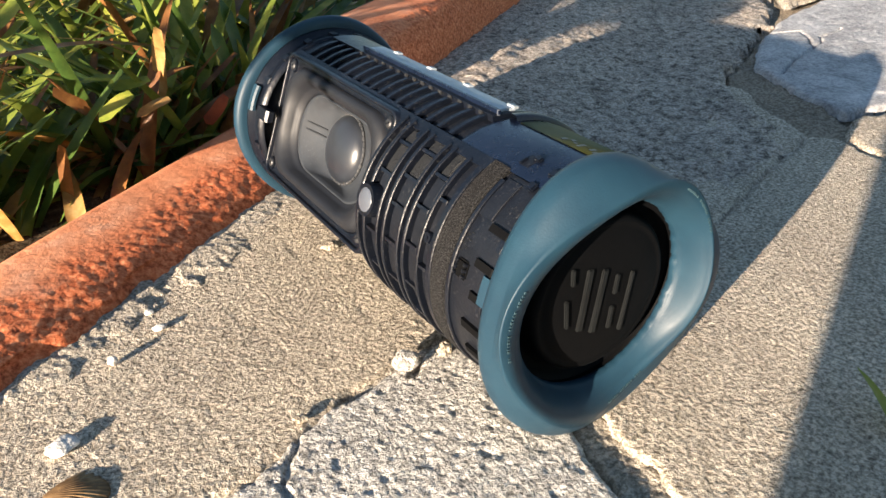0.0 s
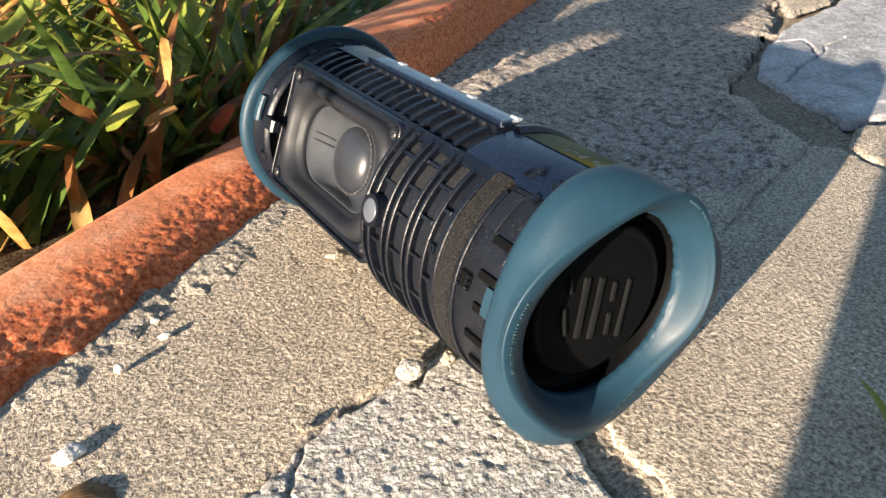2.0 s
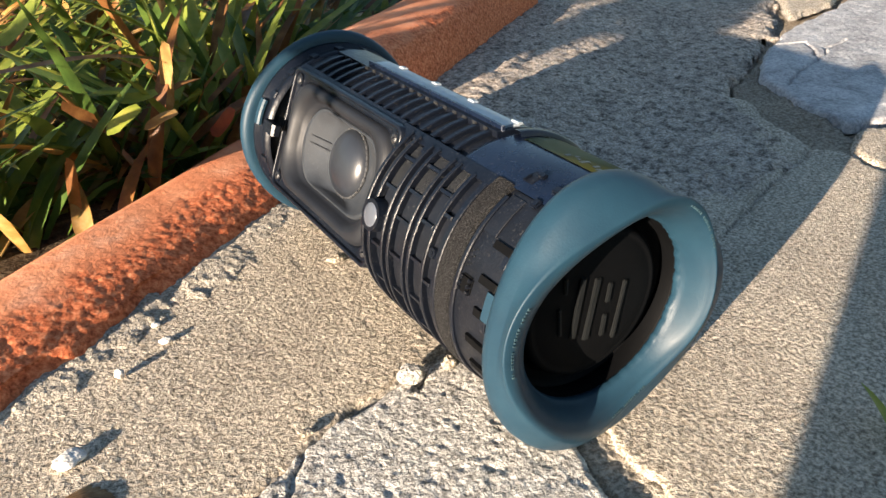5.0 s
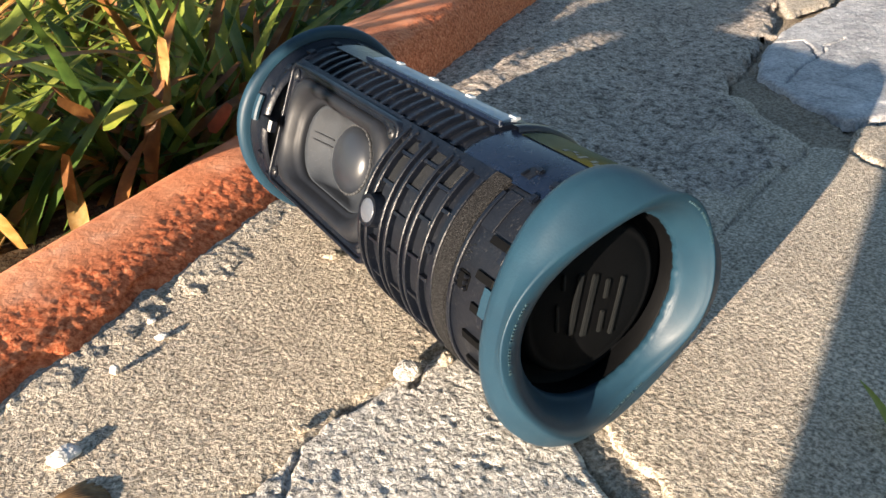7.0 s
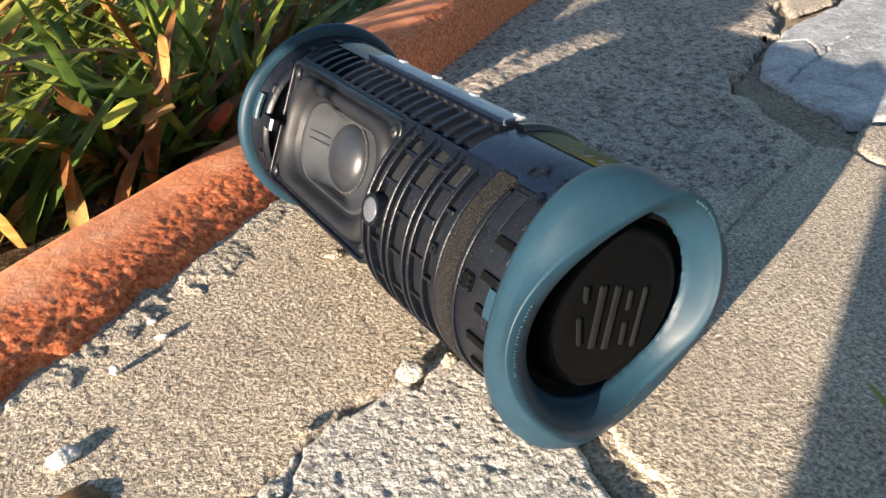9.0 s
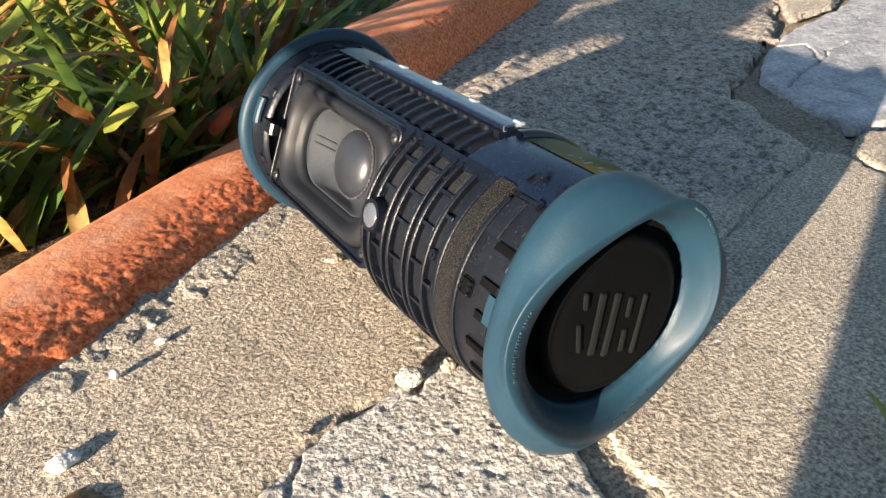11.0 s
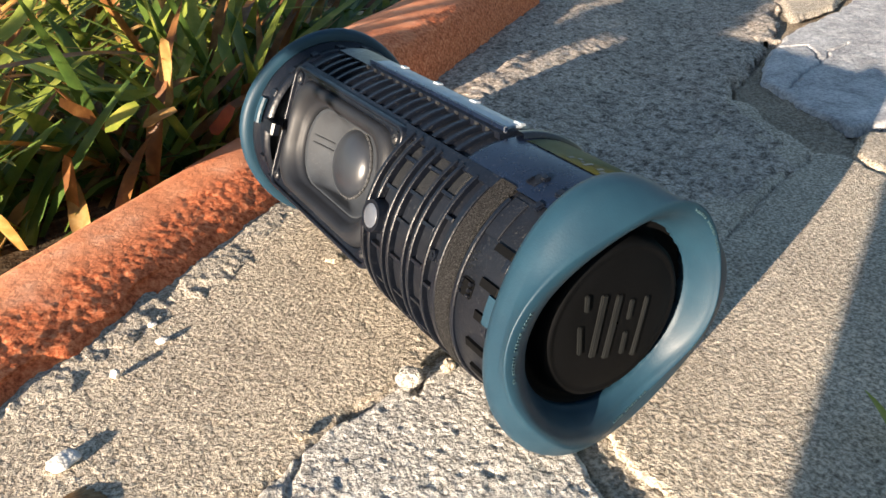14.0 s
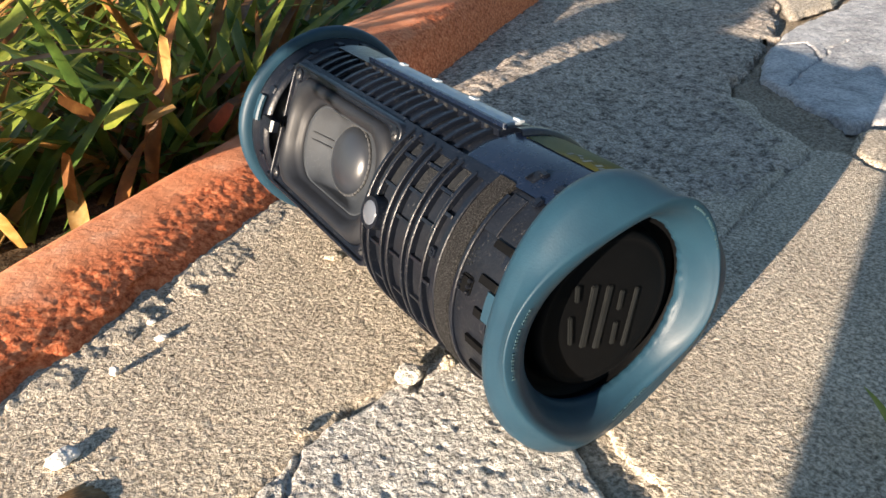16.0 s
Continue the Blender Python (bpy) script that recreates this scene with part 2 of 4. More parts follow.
def sheet(name, xs, ys, z, keep, mat, smooth=True):
    """A mesh over a grid of heights, where keep is true."""
    ny, nx = z.shape
    gx, gy = np.meshgrid(xs, ys)
    idx = np.arange(nx * ny).reshape(ny, nx)
    quad = np.stack([idx[:-1, :-1], idx[:-1, 1:], idx[1:, 1:], idx[1:, :-1]], -1).reshape(-1, 4)
    ok = keep.reshape(-1)[quad].all(1)
    quad = quad[ok]
    used = np.unique(quad)
    remap = np.full(nx * ny, -1)
    remap[used] = np.arange(len(used))
    co = np.stack([gx, gy, z], -1).reshape(-1, 3)[used]
    quad = remap[quad]
    me = bpy.data.meshes.new(name)
    me.vertices.add(len(co))
    me.vertices.foreach_set("co", co.ravel())
    me.loops.add(quad.size)
    me.loops.foreach_set("vertex_index", quad.ravel().astype(np.int32))
    me.polygons.add(len(quad))
    me.polygons.foreach_set("loop_start", np.arange(0, quad.size, 4, dtype=np.int32))
    me.polygons.foreach_set("use_smooth", np.full(len(quad), smooth))
    me.materials.append(mat)
    me.update(calc_edges=True)
    me.validate()
    return me


def slab(name, poly, top, step, mat, label, seed, edge=0.004, depth=0.012, ragged=0.003, relief=0.0006, cell=0.006,
         wave=0.001, cracks=(), pits=0.0, category="paving stone", pitcell=0.02, heave=0.0):
    """A worn stone or mortar slab: ragged outline, rounded edge, sides that go down into the ground."""
    px, py = [p[0] for p in poly], [p[1] for p in poly]
    xs = np.arange(min(px) - 0.008, max(px) + 0.008, step)
    ys = np.arange(min(py) - 0.008, max(py) + 0.008, step)
    x, y = np.meshgrid(xs, ys)
    d = inside(x, y, poly) + ragged * fractal(x, y, 0.02, 3, seed + 40)
    z = top + wave * fractal(x, y, 0.09, 2, seed) + relief * fractal(x, y, cell, 3, seed + 7, 0.7)
    if pits:
        p = fractal(x, y, pitcell, 3, seed + 21)
        z -= pits * np.clip(p - 0.45, 0, 0.8)
    for line, width, deep in cracks:
        c = to_line(x + 0.003 * fractal(x, y, 0.02, 3, seed + 60), y + 0.003 * fractal(x, y, 0.02, 3, seed + 70), line)
        z -= deep * np.clip(1 - c / width, 0, 1)
    if heave:
        off = (x - BRICK_BASE.x) * BRICK_NORM.x + (y - BRICK_BASE.y) * BRICK_NORM.y
        u = np.clip((off + 0.175) / 0.12, 0, 1)
        z = z + heave * u * u * (3 - 2 * u)
    k = np.clip(1 - d / edge, 0, 1)
    z -= 0.35 * depth * k ** 2.5
    z = np.where(d < 0, top - depth, z)
    ob = new(name, sheet(name, xs, ys, z, d > -1.5 * step, mat))
    return tagged(ob, label, category, "paving", "structure")


# ---- ground, paving ----
BRICK_DIR = Vector((math.cos(radians(36.7)), math.sin(radians(36.7)), 0))
BRICK_NORM = Vector((-BRICK_DIR.y, BRICK_DIR.x, 0))
BRICK_BASE = Vector((-0.164, 0.118, 0))


def along(s, off, z=0.0):
    """A place by the length along the brick edging and the distance behind its foot."""
    return BRICK_BASE + BRICK_DIR * s + BRICK_NORM * off + Vector((0, 0, z))


def ground():
    near_s = np.arange(-0.9, 1.5, 0.010)
    near_o = np.arange(-1.0, 1.3, 0.010)
    far = np.array([60, 30, 15, 8, 5, 3, 2.2, 1.8])
    ss, oo = np.concatenate([-far, near_s, far[::-1]]), np.concatenate([-far, near_o, far[::-1]])
    S, O = np.meshgrid(ss, oo)
    bed = np.clip((O - 0.03) / 0.03, 0, 1)
    z = -0.009 + 0.002 * fractal(S, O, 0.05, 3, 5) + bed * (0.006 + 0.008 * fractal(S, O, 0.08, 3, 9))
    me = sheet("ground", ss, oo, z, np.ones(z.shape, bool), MAT_MORTAR)
    X = BRICK_BASE.x + BRICK_DIR.x * S + BRICK_NORM.x * O
    Y = BRICK_BASE.y + BRICK_DIR.y * S + BRICK_NORM.y * O
    me.vertices.foreach_set("co", np.stack([X, Y, z], -1).ravel())
    me.materials.append(MAT_SOIL)
    row = np.repeat(oo[:-1], len(ss) - 1)
    me.polygons.foreach_set("material_index", (row > 0.03).astype(np.int32))
    me.update()
    tagged(new("ground", me), "brown mortar bed and dark garden soil", "ground", "", "structure")


ground()

# sandy slab between the brick edging, the white mortar and the speaker
slab("paving_sand", [(-0.30, -0.03), (-0.105, 0.0365), (-0.082, 0.048), (-0.058, 0.055), (-0.034, 0.061), (-0.018, 0.066),
                     (0.02, 0.056), (0.14, 0.10), (0.135, 0.27), (0.16, 0.365), (-0.17, 0.117), (-0.30, 0.02)],
     0.0, 0.0008, MAT_SAND, "sandy beige concrete slab with a gritty worn surface", 11, relief=0.00012, cell=0.0018,
     pits=0.0004, pitcell=0.009, ragged=0.0022, wave=0.0002, edge=0.003, depth=0.005)
# pale broken mortar in front
slab("paving_white", [(-0.42, -0.30), (-0.06, -0.20), (-0.022, -0.055), (-0.0135, -0.024), (-0.0105, -0.010), (-0.006, 0.001), (0.004, 0.018), (0.0, 0.05),
                      (-0.019, 0.0635), (-0.034, 0.0595), (-0.058, 0.0535), (-0.082, 0.0465), (-0.105, 0.035), (-0.42, -0.065)],
     0.0005, 0.0008, MAT_WHITE, "crumbling whitish mortar slab with deep pits", 23, relief=0.00018, cell=0.0017, pits=0.0008,
     pitcell=0.0045, ragged=0.0026, wave=0.0006, edge=0.003, depth=0.005,
     cracks=(([(-0.022, 0.064), (-0.027, 0.057), (-0.036, 0.050)], 0.0020, 0.003), ([(-0.086, 0.044), (-0.090, 0.032), (-0.1, 0.014)], 0.0014, 0.0025)))
# sandy slab to the sunny side of the shadow
slab("paving_gritty", [(0.005, 0.001), (0.0035, -0.008), (0.002, -0.016), (0.0015, -0.03), (-0.01, -0.12), (0.5, -0.12), (0.5, 0.03),
                       (0.290, 0.062), (0.288, 0.085), (0.294, 0.104), (0.283, 0.116), (0.30, 0.155), (0.325, 0.20), (0.31, 0.25),
                       (0.12, 0.28), (0.13, 0.10), (0.02, 0.045), (0.007, 0.018)],
     0.0002, 0.0010, MAT_SAND, "beige gritty stone slab with a fine crack", 37, edge=0.0012, depth=0.004, relief=0.00012, cell=0.0020, wave=0.0002, pits=0.0003,
     cracks=(([(0.290, 0.118), (0.247, 0.107), (0.211, 0.093), (0.150, 0.072)], 0.0024, 0.0024),))
# rough mortar in the gap between them
slab("paving_joint", [(-0.018, -0.06), (0.004, -0.06), (0.006, -0.02), (0.010, 0.004), (0.006, 0.014), (-0.006, 0.008), (-0.012, -0.010), (-0.016, -0.03)],
     -0.0022, 0.0010, MAT_FILLET, "crumbled mortar in an open paving joint", 59, relief=0.0005, cell=0.003, wave=0.0005, pits=0.0012, pitcell=0.006, category="mortar")
slab("paving_joint", [(-0.15, 0.005), (-0.10, 0.032), (-0.082, 0.043), (-0.034, 0.056), (-0.012, 0.058), (-0.012, 0.070), (-0.036, 0.066), (-0.085, 0.052), (-0.15, 0.02)],
     -0.0018, 0.0010, MAT_FILLET, "crumbled mortar in a narrow paving joint", 63, relief=0.0004, cell=0.003, wave=0.0004, pits=0.0010, pitcell=0.006, category="mortar")
# rough grey concrete behind
slab("paving_grey", [(0.085, 0.13), (0.13, 0.092), (0.20, 0.096), (0.262, 0.114), (0.286, 0.130), (0.308, 0.175), (0.326, 0.205), (0.336, 0.226), (0.42, 0.272), (0.485, 0.306), (0.55, 0.345),
                     (0.63, 0.412), (0.9, 0.62), (0.62, 0.75), (0.365, 0.515), (0.14, 0.345)],
     0.0014, 0.0022, MAT_GREY, "rough grey concrete slab, shaded and coarse", 51, heave=0.012, relief=0.0008, cell=0.0065, wave=0.0005, pits=0.0022, pitcell=0.014, edge=0.016, depth=0.010, ragged=0.008)
# brown mortar in the wide joint
slab("paving_joint", [(0.318, 0.205), (0.345, 0.230), (0.42, 0.268), (0.545, 0.331), (0.56, 0.322), (0.45, 0.272), (0.386, 0.232), (0.374, 0.206), (0.354, 0.160), (0.340, 0.130), (0.312, 0.098), (0.288, 0.100), (0.280, 0.117), (0.298, 0.157)],
     -0.0030, 0.0022, MAT_MORTAR, "rough brown mortar in a wide paving joint", 57, relief=0.0010, cell=0.007, wave=0.0008, pits=0.002, category="mortar")
# pale cracked flagstone
slab("paving_pale", [(0.384, 0.238), (0.44, 0.276), (0.550, 0.326), (0.66, 0.352), (0.80, 0.41), (0.80, 0.18), (0.56, 0.14), (0.37, 0.120),
                     (0.338, 0.132), (0.348, 0.160), (0.368, 0.205)],
     0.0014, 0.0011, MAT_PALE, "pale blue-grey flagstone with branching cracks", 67, relief=0.0003, cell=0.009, wave=0.0004, ragged=0.0025,
     edge=0.005, depth=0.008, cracks=(([(0.378, 0.205), (0.4045, 0.2165), (0.4682, 0.2435), (0.5404, 0.2649)], 0.0017, 0.004),
                         ([(0.4682, 0.2435), (0.5013, 0.2779), (0.4568, 0.2947)], 0.0017, 0.004)))
slab("paving_light", [(0.300, 0.101), (0.334, 0.121), (0.366, 0.116), (0.56, 0.134), (0.7, 0.06), (0.30, 0.064), (0.289, 0.082)],
     0.0012, 0.0022, MAT_SAND, "small pale flagstone beside a crack", 71, relief=0.0003, cell=0.01, wave=0.0004, edge=0.004, depth=0.008)
slab("paving_far", [(0.57, 0.345), (0.66, 0.362), (1.0, 0.52), (1.2, 0.75), (0.95, 0.66), (0.65, 0.415)],
     0.004, 0.003, MAT_SAND, "sunlit beige slab at the far edge of the paving", 79, relief=0.0003, cell=0.01, ragged=0.002, edge=0.003, depth=0.005)


# crumbled mortar along the foot of the edging
def along_xy(s, off):
    p = along(s, off)
    return (p.x, p.y)


slab("paving_fillet", [along_xy(-0.30, -0.009), along_xy(-0.05, -0.012), along_xy(0.03, -0.011), along_xy(0.10, -0.019), along_xy(0.20, -0.016), along_xy(0.20, 0.006), along_xy(-0.30, 0.005)],
     0.0002, 0.0009, MAT_FILLET, "crumbly grey mortar along the brick edging", 91, relief=0.00034, cell=0.0026, pits=0.0011, pitcell=0.007, ragged=0.008, edge=0.008, depth=0.004, category="mortar")


# ---- brick edging ----
def edging(name, s0, s1, seed, scale, label, steep=False, base=0.0, shift=0.0):
    """A weathered edging brick: rough broken slope towards the paving, smooth rounded top, drop at the back."""
    # distance behind the foot, height, how worn
    prof = [(-0.006, -0.012, 1), (0.0, 0.0, 1), (0.004, 0.0045, 1), (0.010, 0.0080, 1), (0.018, 0.0102, 1), (0.024, 0.0115, 0.85), (0.029, 0.0122, 0.35),
            (0.035, 0.0128, 0.0), (0.044, 0.0133, 0.0), (0.051, 0.0131, 0.0), (0.0555, 0.0112, 0.0), (0.057, 0.006, 0.3), (0.057, -0.012, 0.5)]
    if steep:
        prof = [(-0.003, -0.035, 1), (0.0, 0.0, 1), (0.0025, 0.010, 1), (0.006, 0.0165, 1), (0.011, 0.0195, 0.8), (0.018, 0.0208, 0.3),
                (0.030, 0.0216, 0.0), (0.040, 0.0216, 0.0), (0.0455, 0.0200, 0.0), (0.047, 0.010, 0.3), (0.047, -0.035, 0.5)]
    dense = []
    for (a, za, wa), (b, zb, wb) in zip(prof[:-1], prof[1:]):
        n = max(1, int(math.hypot(b - a, zb - za) / 0.0012))
        dense += [(a + (b - a) * k / n, za + (zb - za) * k / n, wa + (wb - wa) * k / n) for k in range(n)]
    dense.append(prof[-1])
    ns = int((s1 - s0) / 0.0014)
    s = np.linspace(s0, s1, ns)
    o = np.array([p[0] for p in dense]) * scale
    zz = np.array([p[1] for p in dense]) * scale
    w = np.array([p[2] for p in dense])
    S, O = np.meshgrid(s, o)
    Z = np.repeat(zz[:, None], ns, 1)
    Wn = np.repeat(w[:, None], ns, 1)
    arc = np.cumsum(np.r_[0, np.hypot(np.diff(o), np.diff(zz))])
    T = np.repeat(arc[:, None], ns, 1)
    Wn = np.clip(Wn + 0.35 * fractal(S, T, 0.012, 3, seed) * (Wn > 0.02) * (Wn < 0.98), 0, 1)
    lump = Wn * (0.00024 * fractal(S, T, 0.0020, 3, seed + 3, 0.8) - 0.0008 * np.clip(fractal(S, T, 0.008, 3, seed + 8) - 0.6, 0, 1))
    lump += 0.0007 * fractal(S, T, 0.05, 2, seed + 5) + 0.00006 * fractal(S, T, 0.004, 2, seed + 9)
    end = np.minimum(S - s0, s1 - S)
    Z = Z + base + lump - 0.006 * np.clip(1 - end / 0.008, 0, 1) ** 2
    O = O + shift - 0.6 * lump + Wn * 0.003 * fractal(S, T, 0.03, 2, seed + 13) * (T < 0.02)
    X = BRICK_BASE.x + BRICK_DIR.x * S + BRICK_NORM.x * O
    Y = BRICK_BASE.y + BRICK_DIR.y * S + BRICK_NORM.y * O
    me = sheet(name, s, o, Z, np.ones(Z.shape, bool), MAT_BRICK)
    me.vertices.foreach_set("co", np.stack([X, Y, Z], -1).ravel())
    at = me.attributes.new("worn", "FLOAT", "POINT")
    at.data.foreach_set("value", Wn.ravel().astype(np.float32))
    bm = bmesh.new()
    bm.from_mesh(me)
    bmesh.ops.holes_fill(bm, edges=[e for e in bm.edges if e.is_boundary], sides=0)
    bm.to_mesh(me)
    bm.free()
    me.update()
    return tagged(new(name, me), label, "brick", "brick edging")


edging("edging_brick", -0.34, 0.256, 5, 1.0, "orange terracotta edging brick with a broken rough face")
edging("edging_brick", 0.264, 0.66, 31, 1.3, "orange terracotta edging brick, partly shaded, beside the concrete", True, 0.024, -0.012)


# ---- the speaker ----
AXIS_Z = 0.0475
speaker = thing("portable_speaker", "stripped black portable speaker with teal rubber end rings lying on paving", "speaker")


def cyl(r, ang, y):
    """A place on the speaker: radius, degrees from the top towards the driver, length along the axis."""
    a = radians(ang)
    return Vector((-r * math.sin(a), y, AXIS_Z + r * math.cos(a)))


def loft(name, rings, mat, closed_u=True, closed_v=False, smooth=True):
    """Faces between rows of places; closed_u joins each row's ends, closed_v the last row with the first."""
    n = len(rings[0])
    verts = [v for ring in rings for v in ring]
    faces = []
    rows = len(rings)
    for i in range(rows if closed_v else rows - 1):
        for j in range(n if closed_u else n - 1):
            a, b = i * n + j, i * n + (j + 1) % n
            c, d = ((i + 1) % rows) * n + (j + 1) % n, ((i + 1) % rows) * n + j
            faces.append((a, b, c, d))
    return mesh_of(name, verts, faces, mat, smooth)


def join(name, meshes, mat=None):
    """Pieces of one part as one mesh."""
    bm = bmesh.new()
    for me in meshes:
        bm.from_mesh(me)
    out = bpy.data.meshes.new(name)
    bm.to_mesh(out)
    bm.free()
    out.materials.append(mat or meshes[0].materials[0])
    for me in meshes:
        bpy.data.meshes.remove(me)
    return out


GIRTH = 0.957                     # the stripped body against the rings' nominal size


def girth(r, y):
    """Radius and place along the axis of a body part."""
    return r * GIRTH, y + 0.0022 * min(1.0, max(0.0, (0.12 - y) / 0.03))


def turned(name, prof, mat, n=96, a0=0, a1=360):
    """A profile of (radius, y) turned round the speaker's axis."""
    full = a1 - a0 >= 360
    count = n if full else n + 1
    prof = [girth(r, y) for r, y in prof]
    rings = [[cyl(r, a0 + (a1 - a0) * j / n, y) for j in range(count)] for r, y in prof]
    return loft(name, rings, mat, closed_u=full)


def bar(name, r0, r1, a0, a1, y0, y1, mat, n=0, bevel=0.0003):
    """A curved bar on the cylinder: between two radii, two angles and two places along the axis."""
    n = n or max(2, int(abs(a1 - a0) / 4))
    (r0, y0), (r1, y1) = girth(r0, y0), girth(r1, y1)
    rows = []
    for j in range(n + 1):
        a = a0 + (a1 - a0) * j / n
        b = bevel
        rows.append([cyl(r0, a, y0), cyl(r1 - b, a, y0), cyl(r1, a, y0 + b), cyl(r1, a, y1 - b), cyl(r1 - b, a, y1), cyl(r0, a, y1)])
    me = loft(name, rows, mat, closed_u=True, smooth=False)
    bm = bmesh.new()
    bm.from_mesh(me)
    bmesh.ops.holes_fill(bm, edges=[e for e in bm.edges if e.is_boundary], sides=0)
    bmesh.ops.recalc_face_normals(bm, faces=bm.faces)
    bm.to_mesh(me)
    bm.free()
    return me


def block(name, m, sx, sy, sz, mat, bevel=0.0004, seg=2):
    bm = bmesh.new()
    bmesh.ops.create_cube(bm, size=1.0, matrix=Matrix.Diagonal((sx, sy, sz, 1)))
    if bevel:
        bmesh.ops.bevel(bm, geom=bm.edges[:], offset=bevel, segments=seg, affect="EDGES")
    bm.transform(m)
    me = bpy.data.meshes.new(name)
    bm.to_mesh(me)
    bm.free()
    me.materials.append(mat)
    return me


def frame_at(r, ang, y):
    """Axes on the body: x along the axis, y round it (growing angle), z outwards."""
    a = radians(ang)
    r, y = girth(r, y)
    n, e1 = Vector((-math.sin(a), 0, math.cos(a))), Vector((0, 1, 0))
    e2 = n.cross(e1)
    m = Matrix((e1, e2, n)).transposed().to_4x4()
    m.translation = cyl(r, ang, y)
    return m


# end rings: rubber bumpers, square-round outside, tapering to a lip with three flats, funnel inside
def wave(c, a):
    """A closed curve's radius by angle: a mean and four pairs of cosine and sine shares."""
    a = radians(a)
    return c[0] + sum(c[2 * k - 1] * math.cos(k * a) + c[2 * k] * math.sin(k * a) for k in range(1, 5))


OUTLINE = (0.04502, -0.00142, 0.00001, 0.00041, 0.00121, 0.00099, 0.00246, 0.00104, 0.00017)
CREST = (0.0401, 0.0009, 0.00286, 0.00008, 0.00017, -0.00131, -0.00136, 0.0001, -0.00066)
BRIM = (0.03648, 0.00044, 0.00102, -0.00005, -0.00028, -0.00046, -0.00088, 0.00001, 0.00003)


def crest_y(a):
    """How far the lip reaches along the axis, by angle."""
    d = ((a + 330) % 360 - 180) / 40
    return -0.0095 - 0.0015 * math.cos(radians(3 * (a - 15))) + 0.0050 * math.exp(-d * d)


def ring_rows(a):
    """The ring's section at an angle: (radius, y), from the back round the outside to the inside."""
    o, c, b, y = wave(OUTLINE, a), wave(CREST, a), wave(BRIM, a), crest_y(a)
    rows = [(0.0392, 0.0052), (o - 0.0022, 0.0056), (o - 0.0008, 0.0049), (o, 0.0030), (o + 0.0004, 0.0002), (o, -0.0026)]
    for k in range(1, 7):
        u = k / 7
        rows.append((o + (c - o) * u ** 1.35, -0.0026 + (y + 0.0026) * u))
    rows += [(c + 0.0002, y + 0.0001), (c - 0.0004, y - 0.0002), (c + (b - c) * 0.5, y + 0.0001), (b + 0.0005, y + 0.0006), (b, y + 0.0011)]
    for k in range(1, 7):
        u = k / 6
        rows.append((b + (0.0318 - b) * u ** 0.8, y + 0.0011 + (0.0002 - y - 0.0011) * u ** 1.15))
    return rows + [(0.0316, 0.0004), (0.0313, 0.0012), (0.0313, 0.0025), (0.0318, 0.0034), (0.0392, 0.0040)]


def bumper(mirror):
    n = 180
    cols = []
    for j in range(n):
        a = 360 * j / n
        if mirror:
            cols.append([(r * 0.962 * (1.0 + 0.012 * math.cos(radians(4 * (a - 78)))), 0.196 - max(-0.0052, min(y, 0.0046))) for r, y in
                         ((0.0405, 0.0046), (0.0440, 0.0048), (0.0460, 0.0043), (0.0471, 0.0028), (0.0474, 0.0010), (0.0470, -0.0004), (0.0458, -0.0017),
                          (0.0438, -0.0033), (0.0416, -0.0049), (0.0402, -0.0052), (0.0390, -0.0040), (0.0375, 0.0010), (0.0380, 0.0046))])
        else:
            rows = ring_rows(a)
            # the inner edge is chewed and frayed on the sunlit side
            fray = max(0.0, math.cos(radians(a + 95))) ** 0.5 * 0.0004 * (vnoise(np.array([a]), np.array([0.3]), 2.6, 3)[0] + 0.6 * vnoise(np.array([a]), np.array([0.7]), 1.1, 9)[0])
            cols.append([(r + (fray if y > 0.0006 and r < 0.0330 else 0.0), y) for r, y in rows])
    rings = [[cyl(cols[j][i][0], 360 * j / n, cols[j][i][1]) for j in range(n)] for i in range(len(cols[0]))]
    if mirror:
        rings.reverse()
    me = loft("end_ring", rings, MAT_TEAL, closed_v=True)
    return part("end_ring", me, speaker, "teal rubber end ring with a wavy lip")


ring_near = bumper(False)
ring_far = bumper(True)

# tiny moulded writing on the lip's three flats, too small to read
for a0, a1, n in ((62, 92, 22), (-64, -28, 20), (-176, -152, 16)):
    for k in range(n):
        if k % 7 == 5:
            continue
        a = a0 + (a1 - a0) * (k + 0.5) / n
        c, b, y = wave(CREST, a), wave(BRIM, a), crest_y(a)
        spot = cyl(b + (c - b) * 0.55, a, y - 0.0001)
        nrm, tan = Vector((-math.sin(radians(a)), 0, math.cos(radians(a)))), Vector((-math.cos(radians(a)), 0, -math.sin(radians(a))))
        m = Matrix((tan, Vector((0, 1, 0)), nrm)).transposed().to_4x4()
        m.translation = spot
        me = block("moulded_mark", m, 0.0004 if k % 3 else 0.0007, 0.0004, 0.0008 if k % 2 else 0.0006, MAT_MARK, 0)
        part("moulded_mark", me, ring_near)

# core
body = part("body", turned("body", [(0.001, 0.0205), (0.0385, 0.0205), (0.0398, 0.0190), (0.0398, 0.0060), (0.0408, 0.0055), (0.0412, 0.0145), (0.0408, 0.030), (0.0405, 0.050), (0.0405, 0.075),
                                    (0.0400, 0.079), (0.008, 0.0795), (0.008, 0.181), (0.0400, 0.1815), (0.0405, 0.186), (0.0375, 0.1865), (0.001, 0.187)],
                              MAT_MATT), speaker, "black moulded plastic core")
